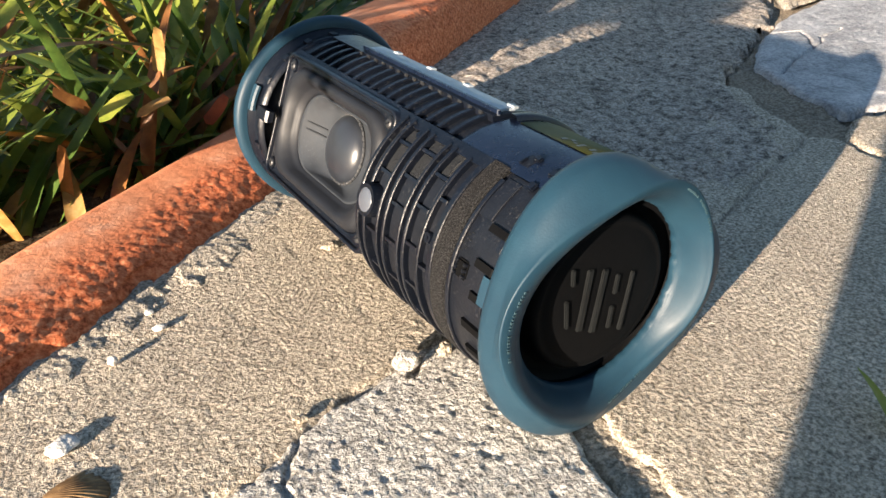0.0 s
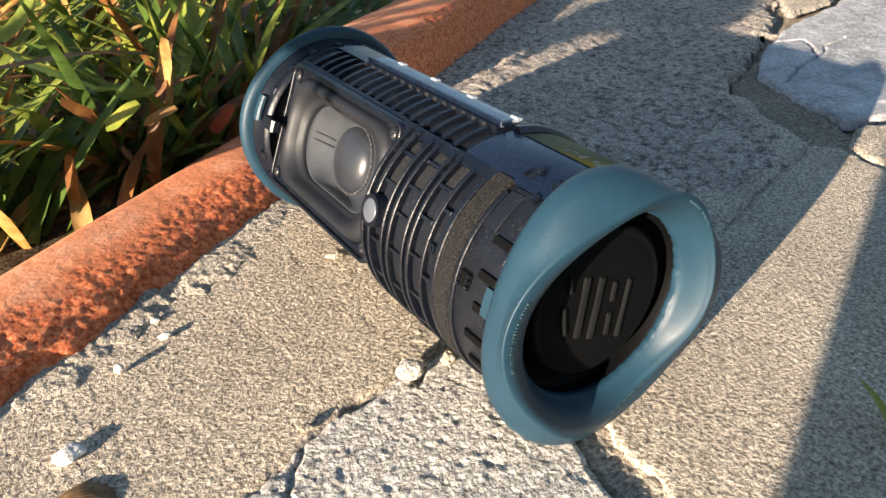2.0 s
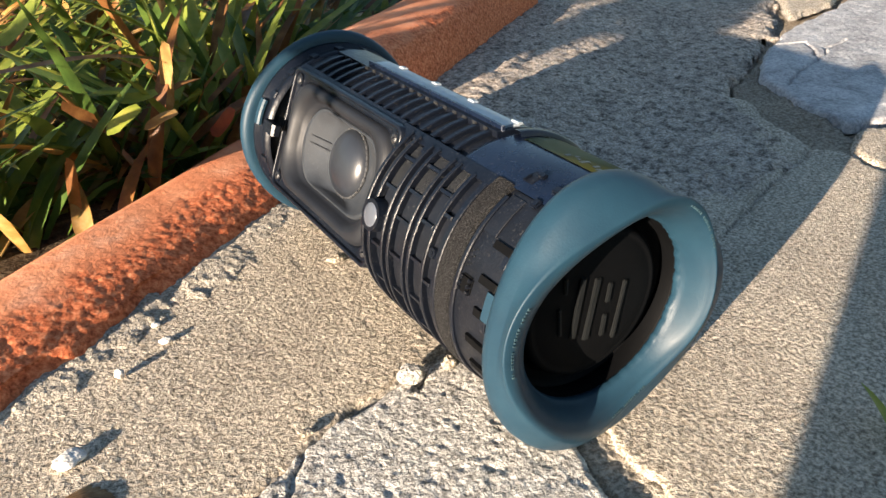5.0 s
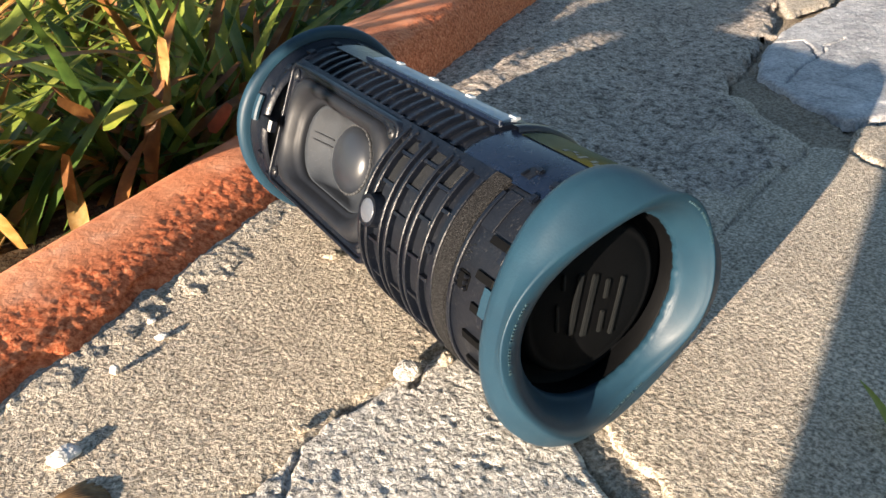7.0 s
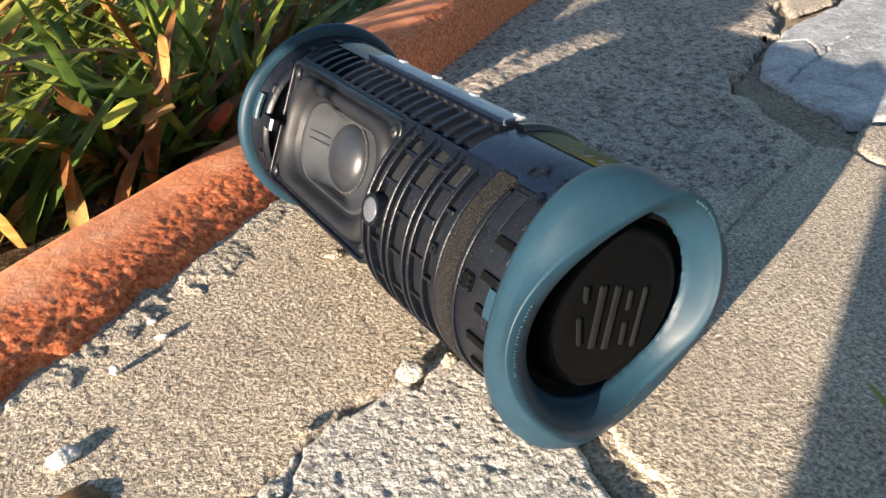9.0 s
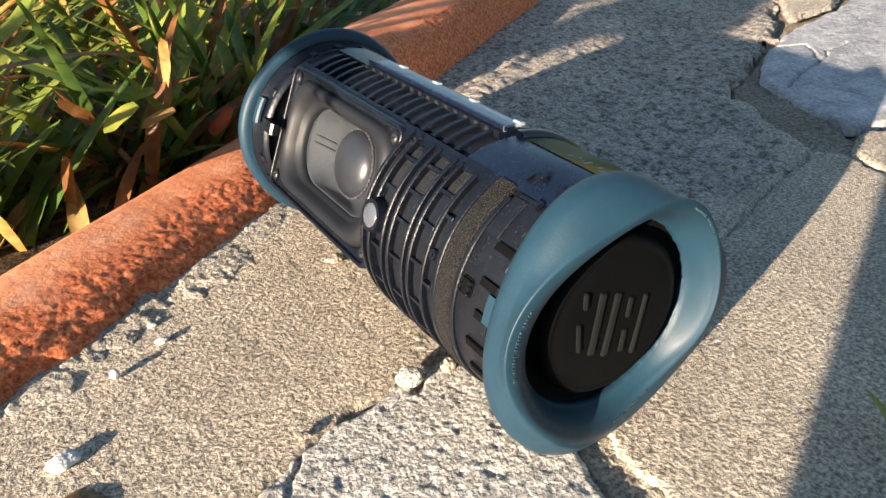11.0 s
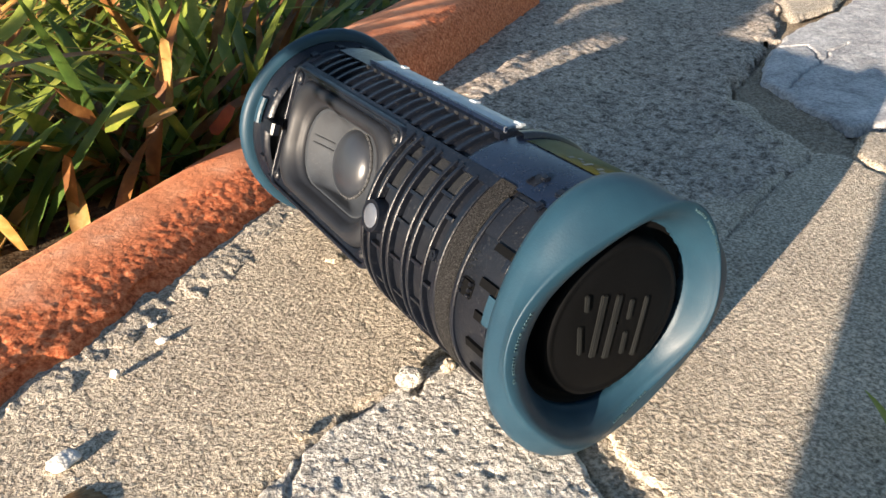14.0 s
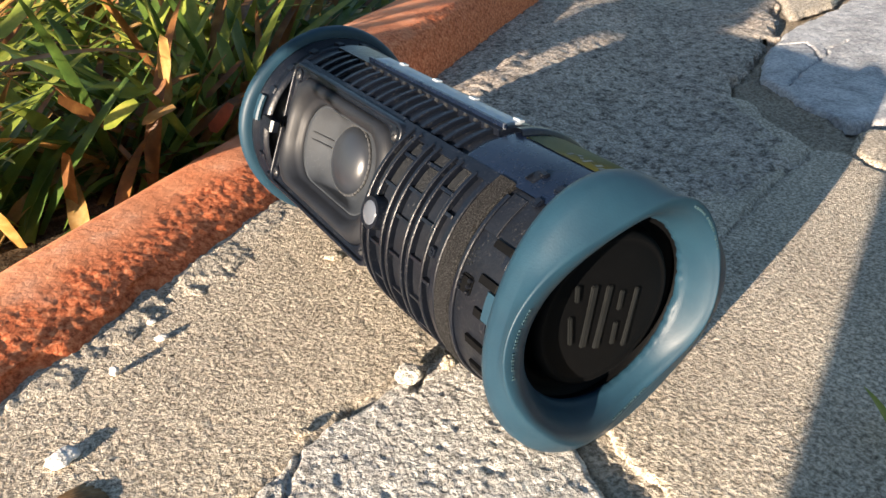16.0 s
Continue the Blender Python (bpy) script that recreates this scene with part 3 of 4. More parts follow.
# shell over the top and back of the driver bay
part("back_shell", turned("back_shell", [(0.030, 0.0785), (0.0405, 0.0785), (0.0408, 0.080), (0.0408, 0.1805), (0.0405, 0.182), (0.030, 0.182)], MAT_BLACK, 72, -243, 27), speaker)
# smooth collar over the top of the near end
part("collar", turned("collar", [(0.0400, 0.002), (0.0418, 0.0025), (0.0421, 0.004), (0.0421, 0.049), (0.0419, 0.0505), (0.0400, 0.051)], MAT_NAVY, 40, -150, 26), speaker,
     "smooth blue-black plastic collar")
# thin sheet edge that stands up at the back of the collar
part("collar_flap", turned("collar_flap", [(0.0422, 0.046), (0.0436, 0.0465), (0.0440, 0.047), (0.0440, 0.0495), (0.0434, 0.050), (0.0422, 0.050)], MAT_BLACK, 20, -62, -3), speaker)
# olive patch: the grass mirrored in the collar, put in as colour
grass_sheen = part("grass_sheen", turned("grass_sheen", [(0.0420, 0.006), (0.0424, 0.0062), (0.0424, 0.044), (0.0420, 0.0442)], MAT_OLIVE, 16, -40, -3), speaker, "olive patch painting the grass reflected in the collar, with dark writing")
for k in range(7):
    part("mark", bar("mark", 0.0423, 0.0425, -9 - 2.2 * (k % 2), -6 - 1.5 * (k % 3), 0.012 + 0.0023 * k, 0.0135 + 0.0023 * k, MAT_BLACK, 2, 0.00005), grass_sheen)

# grip tape under the near ring: matt band, foam strip with a dark edge
part("band", turned("band", [(0.0405, 0.002), (0.0414, 0.0025), (0.0416, 0.0045), (0.0416, 0.0215), (0.0412, 0.0222), (0.0400, 0.0225)], MAT_MATT, 40, 26, 150), speaker)
part("foam_strip", bar("foam_strip", 0.0405, 0.0428, 25, 150, 0.0235, 0.0315, MAT_FOAM, 40, 0.0007), speaker, "worn grey foam strip")
part("foam_edge", bar("foam_edge", 0.0405, 0.0426, 31, 150, 0.0212, 0.0229, MAT_BLACK, 40, 0.0003), speaker)
part("tape", bar("tape", 0.0414, 0.0421, 29, 48, 0.0150, 0.0212, MAT_MATT, 6, 0.0002), speaker)

# notches and clips along the near end
for a, y0, y1 in ((50, 0.0055, 0.0137), (65, 0.0045, 0.0126), (78.5, 0.0055, 0.0112), (93.5, 0.0050, 0.0140), (108, 0.006, 0.014)):
    part("clip", bar("clip", 0.0405, 0.0428, a - 1.7, a + 1.7, y0, y1, MAT_DISC, 2, 0.0003), speaker)
    part("clip_ledge", bar("clip_ledge", 0.0405, 0.0422, a + 1.2, a + 7, y0, y0 + 0.0022, MAT_BLACK, 3, 0.0002), speaker)
part("ring_tab", bar("ring_tab", 0.0415, 0.0436, 67, 79, 0.0020, 0.0068, MAT_TEAL, 4, 0.0006), speaker, "teal tab of the end ring")
for a, y in ((17.5, 0.0100), (27.5, 0.0115)):
    part("tooth", block("tooth", frame_at(0.0424, a, y), 0.0030, 0.0032, 0.0016, MAT_BLACK, 0.0005), speaker)
part("screw_hole", block("screw_hole", frame_at(0.0418, 71.5, 0.0176), 0.0054, 0.0058, 0.0014, MAT_DISC, 0.0006), speaker, "black square screw hole")
for dy in (-0.0019, 0.0019):
    for da in (-2.6, 0.0, 2.6):
        part("hole_tooth", block("hole_tooth", frame_at(0.0425, 71.5 + da, 0.0176 + dy), 0.0010, 0.0011, 0.0018, MAT_BLACK, 0.0002), speaker)
# faint moulded writing near the hole
for k in range(9):
    part("moulded_mark", block("moulded_mark", frame_at(0.04165, 56 + 1.1 * k, 0.0190 + 0.0010 * (k % 3)), 0.0011, 0.0003, 0.0002, MAT_BARS, 0), speaker)
# slot with a latch on the collar
part("slot", bar("slot", 0.0420, 0.0423, 13.5, 20.5, 0.0195, 0.0235, MAT_MATT, 4, 0.0001), speaker)
part("latch", block("latch", frame_at(0.0426, 14.5, 0.0195), 0.0030, 0.0022, 0.0014, MAT_BLACK, 0.0004), speaker)
part("latch_rim", block("latch_rim", frame_at(0.0425, 18.5, 0.0230), 0.0012, 0.0030, 0.0009, MAT_BLACK, 0.0003), speaker)

# long rail between the ribs and the fins
part("rail", bar("rail", 0.0400, 0.0424, 25, 31, 0.0285, 0.088, MAT_BLACK, 3, 0.0004), speaker)
part("rail", bar("rail", 0.0400, 0.0421, 24, 28.5, 0.088, 0.181, MAT_BLACK, 3, 0.0004), speaker)

# fins round the waist with cross bars and glue
FINS = [(0.0320, 0.0345, 0.0424, 29), (0.0385, 0.0402, 0.0430, 30), (0.0470, 0.0486, 0.0432, 29), (0.0505, 0.0520, 0.0434, 29),
        (0.0600, 0.0616, 0.0434, 29), (0.0640, 0.0654, 0.0436, 29), (0.0730, 0.0746, 0.0436, 28), (0.0782, 0.0800, 0.0434, 28)]
for y0, y1, r, a0 in FINS:
    part("fin", bar("fin", 0.0400, r, a0, 150, y0, y1, MAT_BLACK, 44, 0.0003), speaker)
for ya, yb, angles in ((0.0402, 0.0470, (44, 60, 78, 98, 116)), (0.0520, 0.0600, (38, 52, 66, 84, 104, 122)), (0.0654, 0.0730, (40, 56, 86, 106, 124)),
                       (0.0345, 0.0385, (52, 84))):
    for a in angles:
        part("cross_bar", bar("cross_bar", 0.0400, 0.0428, a - 0.8, a + 0.8, ya, yb, MAT_BLACK, 2, 0.0003), speaker)
for ya, yb, a0, a1 in ((0.0410, 0.0462, 45, 59.5), (0.0525, 0.0594, 53, 65), (0.0525, 0.0594, 67, 83), (0.0525, 0.0594, 85, 103), (0.0660, 0.0722, 57, 64),
                       (0.0410, 0.0462, 61, 77), (0.0410, 0.0462, 79, 97)):
    part("pocket_plate", bar("pocket_plate", 0.0400, 0.0416, a0, a1, ya, yb, MAT_MATT, 6, 0.0006), speaker)
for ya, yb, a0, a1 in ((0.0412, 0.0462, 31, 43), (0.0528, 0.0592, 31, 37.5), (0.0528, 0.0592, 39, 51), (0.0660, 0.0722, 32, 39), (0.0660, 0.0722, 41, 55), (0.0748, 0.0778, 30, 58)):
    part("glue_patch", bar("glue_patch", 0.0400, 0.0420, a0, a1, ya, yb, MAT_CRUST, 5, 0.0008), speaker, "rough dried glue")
for a, y in ((70, 0.0372), (32, 0.0675), (33, 0.0790)):
    m = frame_at(0.0413, a, y)
    bm = bmesh.new()
    bmesh.ops.create_cone(bm, cap_ends=True, segments=20, radius1=0.0021, radius2=0.0017, depth=0.0016, matrix=m)
    bmesh.ops.create_cone(bm, cap_ends=True, segments=16, radius1=0.0010, radius2=0.0008, depth=0.0024, matrix=m)
    me = bpy.data.meshes.new("screw_boss")
    bm.to_mesh(me)
    bm.free()
    me.materials.append(MAT_BLACK)
    part("screw_boss", me, speaker)

# ribbed top: curved slats between the rail and the white strip
for k in range(17):
    y = 0.0560 + k * 0.0071
    part("slat", bar("slat", 0.0400, 0.0424, 3, 24.2, y, y + 0.0022, MAT_BLACK, 6, 0.0003), speaker)
for k in range(15):
    y = 0.0592 + k * 0.0063
    part("slat_tab", block("slat_tab", frame_at(0.0425, 4.1, y), 0.0022, 0.0010, 0.0014, MAT_STEEL, 0.0003), speaker)
part("strip_seat", bar("strip_seat", 0.0400, 0.0430, -16, 3.5, 0.0530, 0.176, MAT_BLACK, 6, 0.0004), speaker)
strip = part("light_strip", bar("light_strip", 0.0430, 0.0440, -11, -1.2, 0.0545, 0.148, MAT_STRIP, 4, 0.0003), speaker, "white plastic strip with small tabs")
part("strip_rail", bar("strip_rail", 0.0430, 0.0446, -0.6, 0.8, 0.0525, 0.150, MAT_NAVY, 2, 0.0003), speaker)
for k in range(4):
    y = 0.0560 + k * 0.0265
    part("strip_tab", block("strip_tab", frame_at(0.0441, -10.8, y), 0.0040, 0.0026, 0.0010, MAT_STRIP, 0.0003), strip)
part("strip_pin", block("strip_pin", frame_at(0.0436, 0.2, 0.0530), 0.0008, 0.0012, 0.0022, MAT_BADGE, 0.0002), strip)

# far end: collar, pegs, clips
part("far_collar", turned("far_collar", [(0.0395, 0.179), (0.0416, 0.180), (0.0418, 0.182), (0.0410, 0.1835), (0.0410, 0.1880), (0.0428, 0.1900), (0.0431, 0.1918), (0.0395, 0.1922)], MAT_BLACK, 72), speaker)
for a in (-20, -2, 16, 34, 52, 96, 112):
    part("clip", bar("clip", 0.0400, 0.0426, a - 2.0, a + 2.0, 0.1805, 0.1860, MAT_BLACK, 2, 0.0005), speaker)
part("peg", bar("peg", 0.0395, 0.0432, 68, 75, 0.170, 0.181, MAT_BLACK, 4, 0.0010), speaker)
part("ring_tab", bar("ring_tab", 0.0420, 0.0440, 58, 74, 0.1855, 0.1900, MAT_TEAL, 4, 0.0008), speaker)

# ---- driver ----
H0 = 0.0312
PANEL = frame_at(H0 / GIRTH, 70, 0.132)


def rrect(hx, hy, rad, z, n=12):
    """A rounded rectangle in the panel's plane."""
    out = []
    for cx, cy, a0 in ((hx - rad, hy - rad, 0), (-(hx - rad), hy - rad, 90), (-(hx - rad), -(hy - rad), 180), (hx - rad, -(hy - rad), 270)):
        for k in range(n + 1):
            a = radians(a0 + 90 * k / n)
            out.append(Vector((cx + rad * math.cos(a), cy + rad * math.sin(a), z)))
    return out


def stack(name, rows, mat, m, cap_first=False, cap_last=False):
    rings = [[m @ v for v in rrect(*r)] for r in rows]
    me = loft(name, rings, mat)
    n = len(rings[0])
    bm = bmesh.new()
    bm.from_mesh(me)
    bm.verts.ensure_lookup_table()
    if cap_first:
        bm.faces.new([bm.verts[i] for i in range(n)][::-1])
    if cap_last:
        bm.faces.new([bm.verts[(len(rings) - 1) * n + i] for i in range(n)])
    bmesh.ops.recalc_face_normals(bm, faces=bm.faces)
    bm.to_mesh(me)
    bm.free()
    return me


driver = part("driver", stack("driver", [(0.0465, 0.0265, 0.004, -0.012), (0.0465, 0.0265, 0.004, -0.0006), (0.0460, 0.0260, 0.004, 0.0), (0.0437, 0.0242, 0.012, 0.0),
                                         (0.0430, 0.0236, 0.012, -0.0008), (0.0428, 0.0234, 0.012, -0.022)], MAT_BLACK, PANEL), speaker, "racetrack driver with a black frame")
part("driver_rim", stack("driver_rim", [(0.0475, 0.0275, 0.004, -0.004), (0.0475, 0.0275, 0.004, 0.0012), (0.0471, 0.0271, 0.004, 0.0016), (0.0463, 0.0263, 0.004, 0.0016),
                                        (0.0460, 0.0260, 0.004, 0.0012), (0.0460, 0.0260, 0.004, -0.002)], MAT_BLACK, PANEL), driver)
part("surround", stack("surround", [(0.0434, 0.0240, 0.013, -0.0015), (0.0430, 0.0237, 0.013, 0.0002), (0.0420, 0.0229, 0.0135, 0.0017), (0.0404, 0.0216, 0.014, 0.0025),
                                    (0.0386, 0.0202, 0.0145, 0.0022), (0.0370, 0.0190, 0.0150, 0.0008), (0.0359, 0.0181, 0.0155, -0.0014), (0.0351, 0.0175, 0.0155, -0.0028),
                                    (0.0340, 0.0167, 0.0155, -0.0030), (0.0334, 0.0163, 0.0155, -0.0050), (0.0332, 0.0162, 0.0155, -0.0130)], MAT_RUBBER, PANEL),
     driver, "glossy black rubber roll")
cone = part("cone", stack("cone", [(0.0344, 0.0172, 0.0165, -0.0100), (0.0338, 0.0168, 0.0162, -0.0038), (0.0328, 0.0163, 0.0160, -0.0030), (0.0312, 0.0158, 0.0156, -0.0036),
                                   (0.0260, 0.0154, 0.0150, -0.0060), (0.0195, 0.0150, 0.0148, -0.0084), (0.0150, 0.0147, 0.0146, -0.0096), (0.011, 0.011, 0.0109, -0.0100)],
                          MAT_CONE, Matrix.Identity(4), cap_last=True), speaker, "dark satin speaker cone")
cap_rows = [(0.0139 * math.cos(radians(q)) + 0.0002, 0.0139 * math.cos(radians(q)) + 0.0002, 0.0139 * math.cos(radians(q)) + 0.0001, -0.0098 + 0.0066 * math.sin(radians(q))) for q in range(0, 90, 6)]
part("dust_cap", stack("dust_cap", cap_rows, MAT_CAP, Matrix.Identity(4), cap_last=True), cone, "round satin grey dust cap")
cap_glue = []
for k in range(40):
    a = radians(9 * k)
    cap_glue.append(block("glue_bead", pose(0.0141 * math.cos(a), 0.0141 * math.sin(a), -0.0090, 0, 0, 9 * k), 0.0007 + 0.0006 * random.random(), 0.0019, 0.0006 + 0.0005 * random.random(), MAT_GLUE, 0.0002))
part("glue_bead", join("glue_bead", cap_glue, MAT_GLUE), cone, "uneven pale glue bead")
for dy in (-0.0016, 0.0016):
    part("lead_wire", block("lead_wire", pose(0.0235, dy - 0.001, -0.0066, 0, -20, 0), 0.0120, 0.0005, 0.0005, MAT_MATT, 0), cone)
for sx, sy in ((1, -1), (-1, -1), (1, 1), (-1, 1)):
    m = PANEL @ pose(sx * 0.0425, sy * 0.0222, 0.0002)
    bm = bmesh.new()
    bmesh.ops.create_cone(bm, cap_ends=True, segments=20, radius1=0.0030, radius2=0.0028, depth=0.0012, matrix=m)
    me = bpy.data.meshes.new("screw_seat")
    bm.to_mesh(me)
    bm.free()
    me.materials.append(MAT_BLACK)
    seat = part("screw_seat", me, driver)
    bm = bmesh.new()
    bmesh.ops.create_uvsphere(bm, u_segments=16, v_segments=8, radius=0.0019, matrix=m @ Matrix.Translation((0, 0, 0.0004)) @ Matrix.Diagonal((1, 1, 0.55, 1)))
    me = bpy.data.meshes.new("screw")
    bm.to_mesh(me)
    bm.free()
    me.materials.append(MAT_STEEL)
    part("screw", me, seat)
    part("screw_slot", block("screw_slot", m @ pose(0, 0, 0.0014, 0, 0, 30), 0.0022, 0.0005, 0.0004, MAT_MATT, 0), seat)

# pale lens in a black collar beside the driver
m = frame_at(0.0440, 71.5, 0.0708)
bm = bmesh.new()
bmesh.ops.create_cone(bm, cap_ends=True, segments=32, radius1=0.0060, radius2=0.0056, depth=0.0060, matrix=m @ Matrix.Translation((0, 0, -0.0012)))
me = bpy.data.meshes.new("lens_collar")
bm.to_mesh(me)
bm.free()
me.materials.append(MAT_BLACK)
badge = part("lens_collar", me, speaker)
bm = bmesh.new()
bmesh.ops.create_uvsphere(bm, u_segments=24, v_segments=10, radius=0.0045, matrix=m @ Matrix.Translation((0, 0, 0.0014)) @ Matrix.Diagonal((1, 1, 0.25, 1)))
me = bpy.data.meshes.new("lens")
bm.to_mesh(me)
bm.free()
me.materials.append(MAT_BADGE)
me.polygons.foreach_set("use_smooth", [True] * len(me.polygons))
part("lens", me, badge, "pale grey round lens")

# ---- near end: passive radiator ----
def lathe_local(name, prof, mat, n=72):
    """A profile of (radius, y) turned round the local y axis."""
    rings = [[Vector((-r * math.sin(2 * math.pi * j / n), y, r * math.cos(2 * math.pi * j / n))) for j in range(n)] for r, y in prof]
    return loft(name, rings, mat)


part("radiator_well", turned("radiator_well", [(0.0400, 0.0185), (0.0362, 0.0190), (0.001, 0.0195)], MAT_DISC), speaker)
# added near-black sleeve that stands for the deep shade round the disc
part("radiator_blackout", turned("radiator_blackout", [(0.0385, 0.0012), (0.0339, 0.0012), (0.0336, 0.0020), (0.0336, 0.0165), (0.0385, 0.0168)], MAT_DISC), speaker)
disc = part("passive_radiator", lathe_local("passive_radiator", [(0.0355, 0.0090), (0.0357, 0.0060), (0.0350, 0.0046), (0.0336, 0.0040), (0.0318, 0.0045), (0.0302, 0.0060), (0.0288, 0.0078), (0.0274, 0.0072),
                                                                 (0.0266, 0.0040), (0.0262, 0.0016), (0.0254, 0.0006), (0.0246, 0.0001), (0.0240, 0.0001), (0.0234, 0.0004),
                                                                 (0.0225, 0.0001), (0.018, -0.0004), (0.010, -0.0007), (0.0005, -0.0008)], MAT_DISC), speaker,
            "matt black passive radiator disc with raised grey bars")
# plain worn bars in place of the maker's mark: two ends (x, z), width
for x0, z0, x1, z1, wd in ((-0.0064, 0.0120, -0.0090, -0.0088, 0.0022), (-0.0004, 0.0102, -0.0036, -0.0112, 0.0022), (0.0112, 0.0058, 0.0082, -0.0148, 0.0014),
                           (0.0050, 0.0068, 0.0043, 0.0000, 0.0016), (0.0039, -0.0042, 0.0032, -0.0122, 0.0016), (-0.0131, 0.0140, -0.0129, 0.0084, 0.0012),
                           (-0.0149, 0.0040, -0.0140, -0.0060, 0.0012)):
    ln, slant = math.hypot(x1 - x0, z1 - z0), math.degrees(math.atan2(x0 - x1, z0 - z1))
    part("raised_bar", block("raised_bar", pose((x0 + x1) / 2, -0.0008, (z0 + z1) / 2, 0, slant, 0), wd, 0.0014, ln, MAT_BARS, 0.0003), disc)


# ---- small things on the paving ----
def pebble(x, y, size, squash, seed, label, mat=MAT_PEBBLE, z=0.0, turn=0.0):
    bm = bmesh.new()
    bmesh.ops.create_icosphere(bm, subdivisions=4, radius=1.0)
    for v in bm.verts:
        p = v.co.copy()
        f = 1 + 0.30 * noise.noise(p * 1.3 + Vector((seed, 0, 0))) + 0.12 * noise.noise(p * 3.5 + Vector((0, seed, 0))) + 0.05 * noise.noise(p * 9 + Vector((0, 0, seed)))
        v.co = Vector((p.x * squash[0], p.y * squash[1], p.z * squash[2])) * f * size
    low = min(v.co.z for v in bm.verts)
    me = bpy.data.meshes.new("pebble")
    bm.to_mesh(me)
    bm.free()
    me.materials.append(mat)
    me.polygons.foreach_set("use_smooth", [True] * len(me.polygons))
    ob = tagged(new("pebble", me), label, "pebble", "loose pebbles")
    ob.matrix_basis = pose(x, y, z - low - 0.12 * size, 0, 0, turn)
    return ob


pebble(-0.1495, 0.0790, 0.0040, (1.25, 0.9, 0.42), 1.3, "white angular pebble on sandy concrete", turn=20)
pebble(-0.1265, 0.1150, 0.0019, (0.9, 0.9, 0.9), 4.1, "tiny white pebble on sandy concrete")
pebble(-0.1066, 0.1280, 0.0019, (1.2, 0.9, 0.6), 7.7, "tiny white pebble near the brick edging")
pebble(-0.1070, 0.1416, 0.0015, (1.2, 0.9, 0.6), 9.2, "tiny white pebble near the brick edging")
pebble(-0.0230, 0.1500, 0.0034, (1.3, 0.9, 0.45), 12.5, "sandy grey pebble stuck to the concrete", MAT_SAND)
pebble(-0.0372, 0.0560, 0.0046, (1.1, 0.95, 0.7), 15.9, "whitish rounded stone beside the speaker", MAT_WHITE)
pebble(-0.0215, 0.0550, 0.0026, (1.2, 0.9, 0.9), 18.3, "small beige pebble beside the speaker", MAT_SAND)
pebble(-0.0810, 0.0500, 0.0020, (1.2, 0.9, 0.6), 21.3, "sandy pebble on the crumbling mortar edge", MAT_SAND)


def shell():
    """A ribbed brown shell fragment, convex side up."""
    verts, faces = [], []
    nu, nv = 64, 20
    for i in range(nv + 1):
        for j in range(nu + 1):
            v, u = i / nv, -1 + 2 * j / nu
            a = u * 1.15
            r = 0.017 * (0.06 + 0.94 * v)
            rib = 0.00035 * math.cos(u * 46) * v
            h = (0.0032 * math.sin(math.pi * (0.12 + 0.80 * v)) * (1 - 0.55 * u * u) + rib)
            verts.append(Vector((r * math.sin(a) * 0.85, r * math.cos(a) - 0.008, h)))
    w = nu + 1
    for i in range(nv):
        for j in range(nu):
            faces.append((i * w + j, i * w + j + 1, (i + 1) * w + j + 1, (i + 1) * w + j))
    me = mesh_of("shell", verts, faces, MAT_SHELL)
    bm = bmesh.new()
    bm.from_mesh(me)
    bmesh.ops.solidify(bm, geom=bm.faces[:], thickness=0.0008)
    bm.to_mesh(me)
    bm.free()
    ob = tagged(new("shell", me), "brown ribbed shell fragment on sandy concrete", "shell")
    ob.matrix_basis = pose(-0.1505, 0.0565, -0.0004, 0, 0, -122) @ Matrix.Diagonal((0.8, 1.2, 0.75, 1))


shell()


# ---- plants ----
def blade(path, width, mat, name, parent, tip=0.25, fold=0.35, twist=0.0, face=None, label=""):
    """A strap leaf along a path of places: folded along the middle and tapering."""
    n = len(path)
    verts, faces = [], []
    for i, p in enumerate(path):
        t = i / (n - 1)
        d = (path[min(i + 1, n - 1)] - path[max(i - 1, 0)]).normalized()
        up = face if face is not None else Vector((0, 0, 1))
        side = d.cross(up)
        if side.length < 1e-4:
            side = Vector((1, 0, 0))
        side = Matrix.Rotation(twist * t, 3, d) @ side.normalized()
        nrm = side.cross(d)
        w = width * 0.5 * min(1.0, 0.55 + 1.8 * t) * (min(1.0, (1 - t) / tip) ** 0.7 if tip > 0 else 1.0) + 0.0002
        verts += [p - side * w + nrm * w * fold, p, p + side * w + nrm * w * fold]
    for i in range(n - 1):
        a, b = 3 * i, 3 * i + 3
        faces += [(a, a + 1, b + 1, b), (a + 1, a + 2, b + 2, b + 1)]
    return part(name, mesh_of(name, verts, faces, mat), parent, label)


def arch(root, az, length, lift, droop, n=10, curl=0.0):
    """The path of a leaf that rises and bends over."""
    out, p, el, a = [], root.copy(), lift, az
    for i in range(n):
        out.append(p.copy())
        el -= droop / n
        a += curl / n
        p = p + Vector((math.cos(a) * math.cos(el), math.sin(a) * math.cos(el), math.sin(el))) * (length / n)
    return out


rng = random.Random(7)


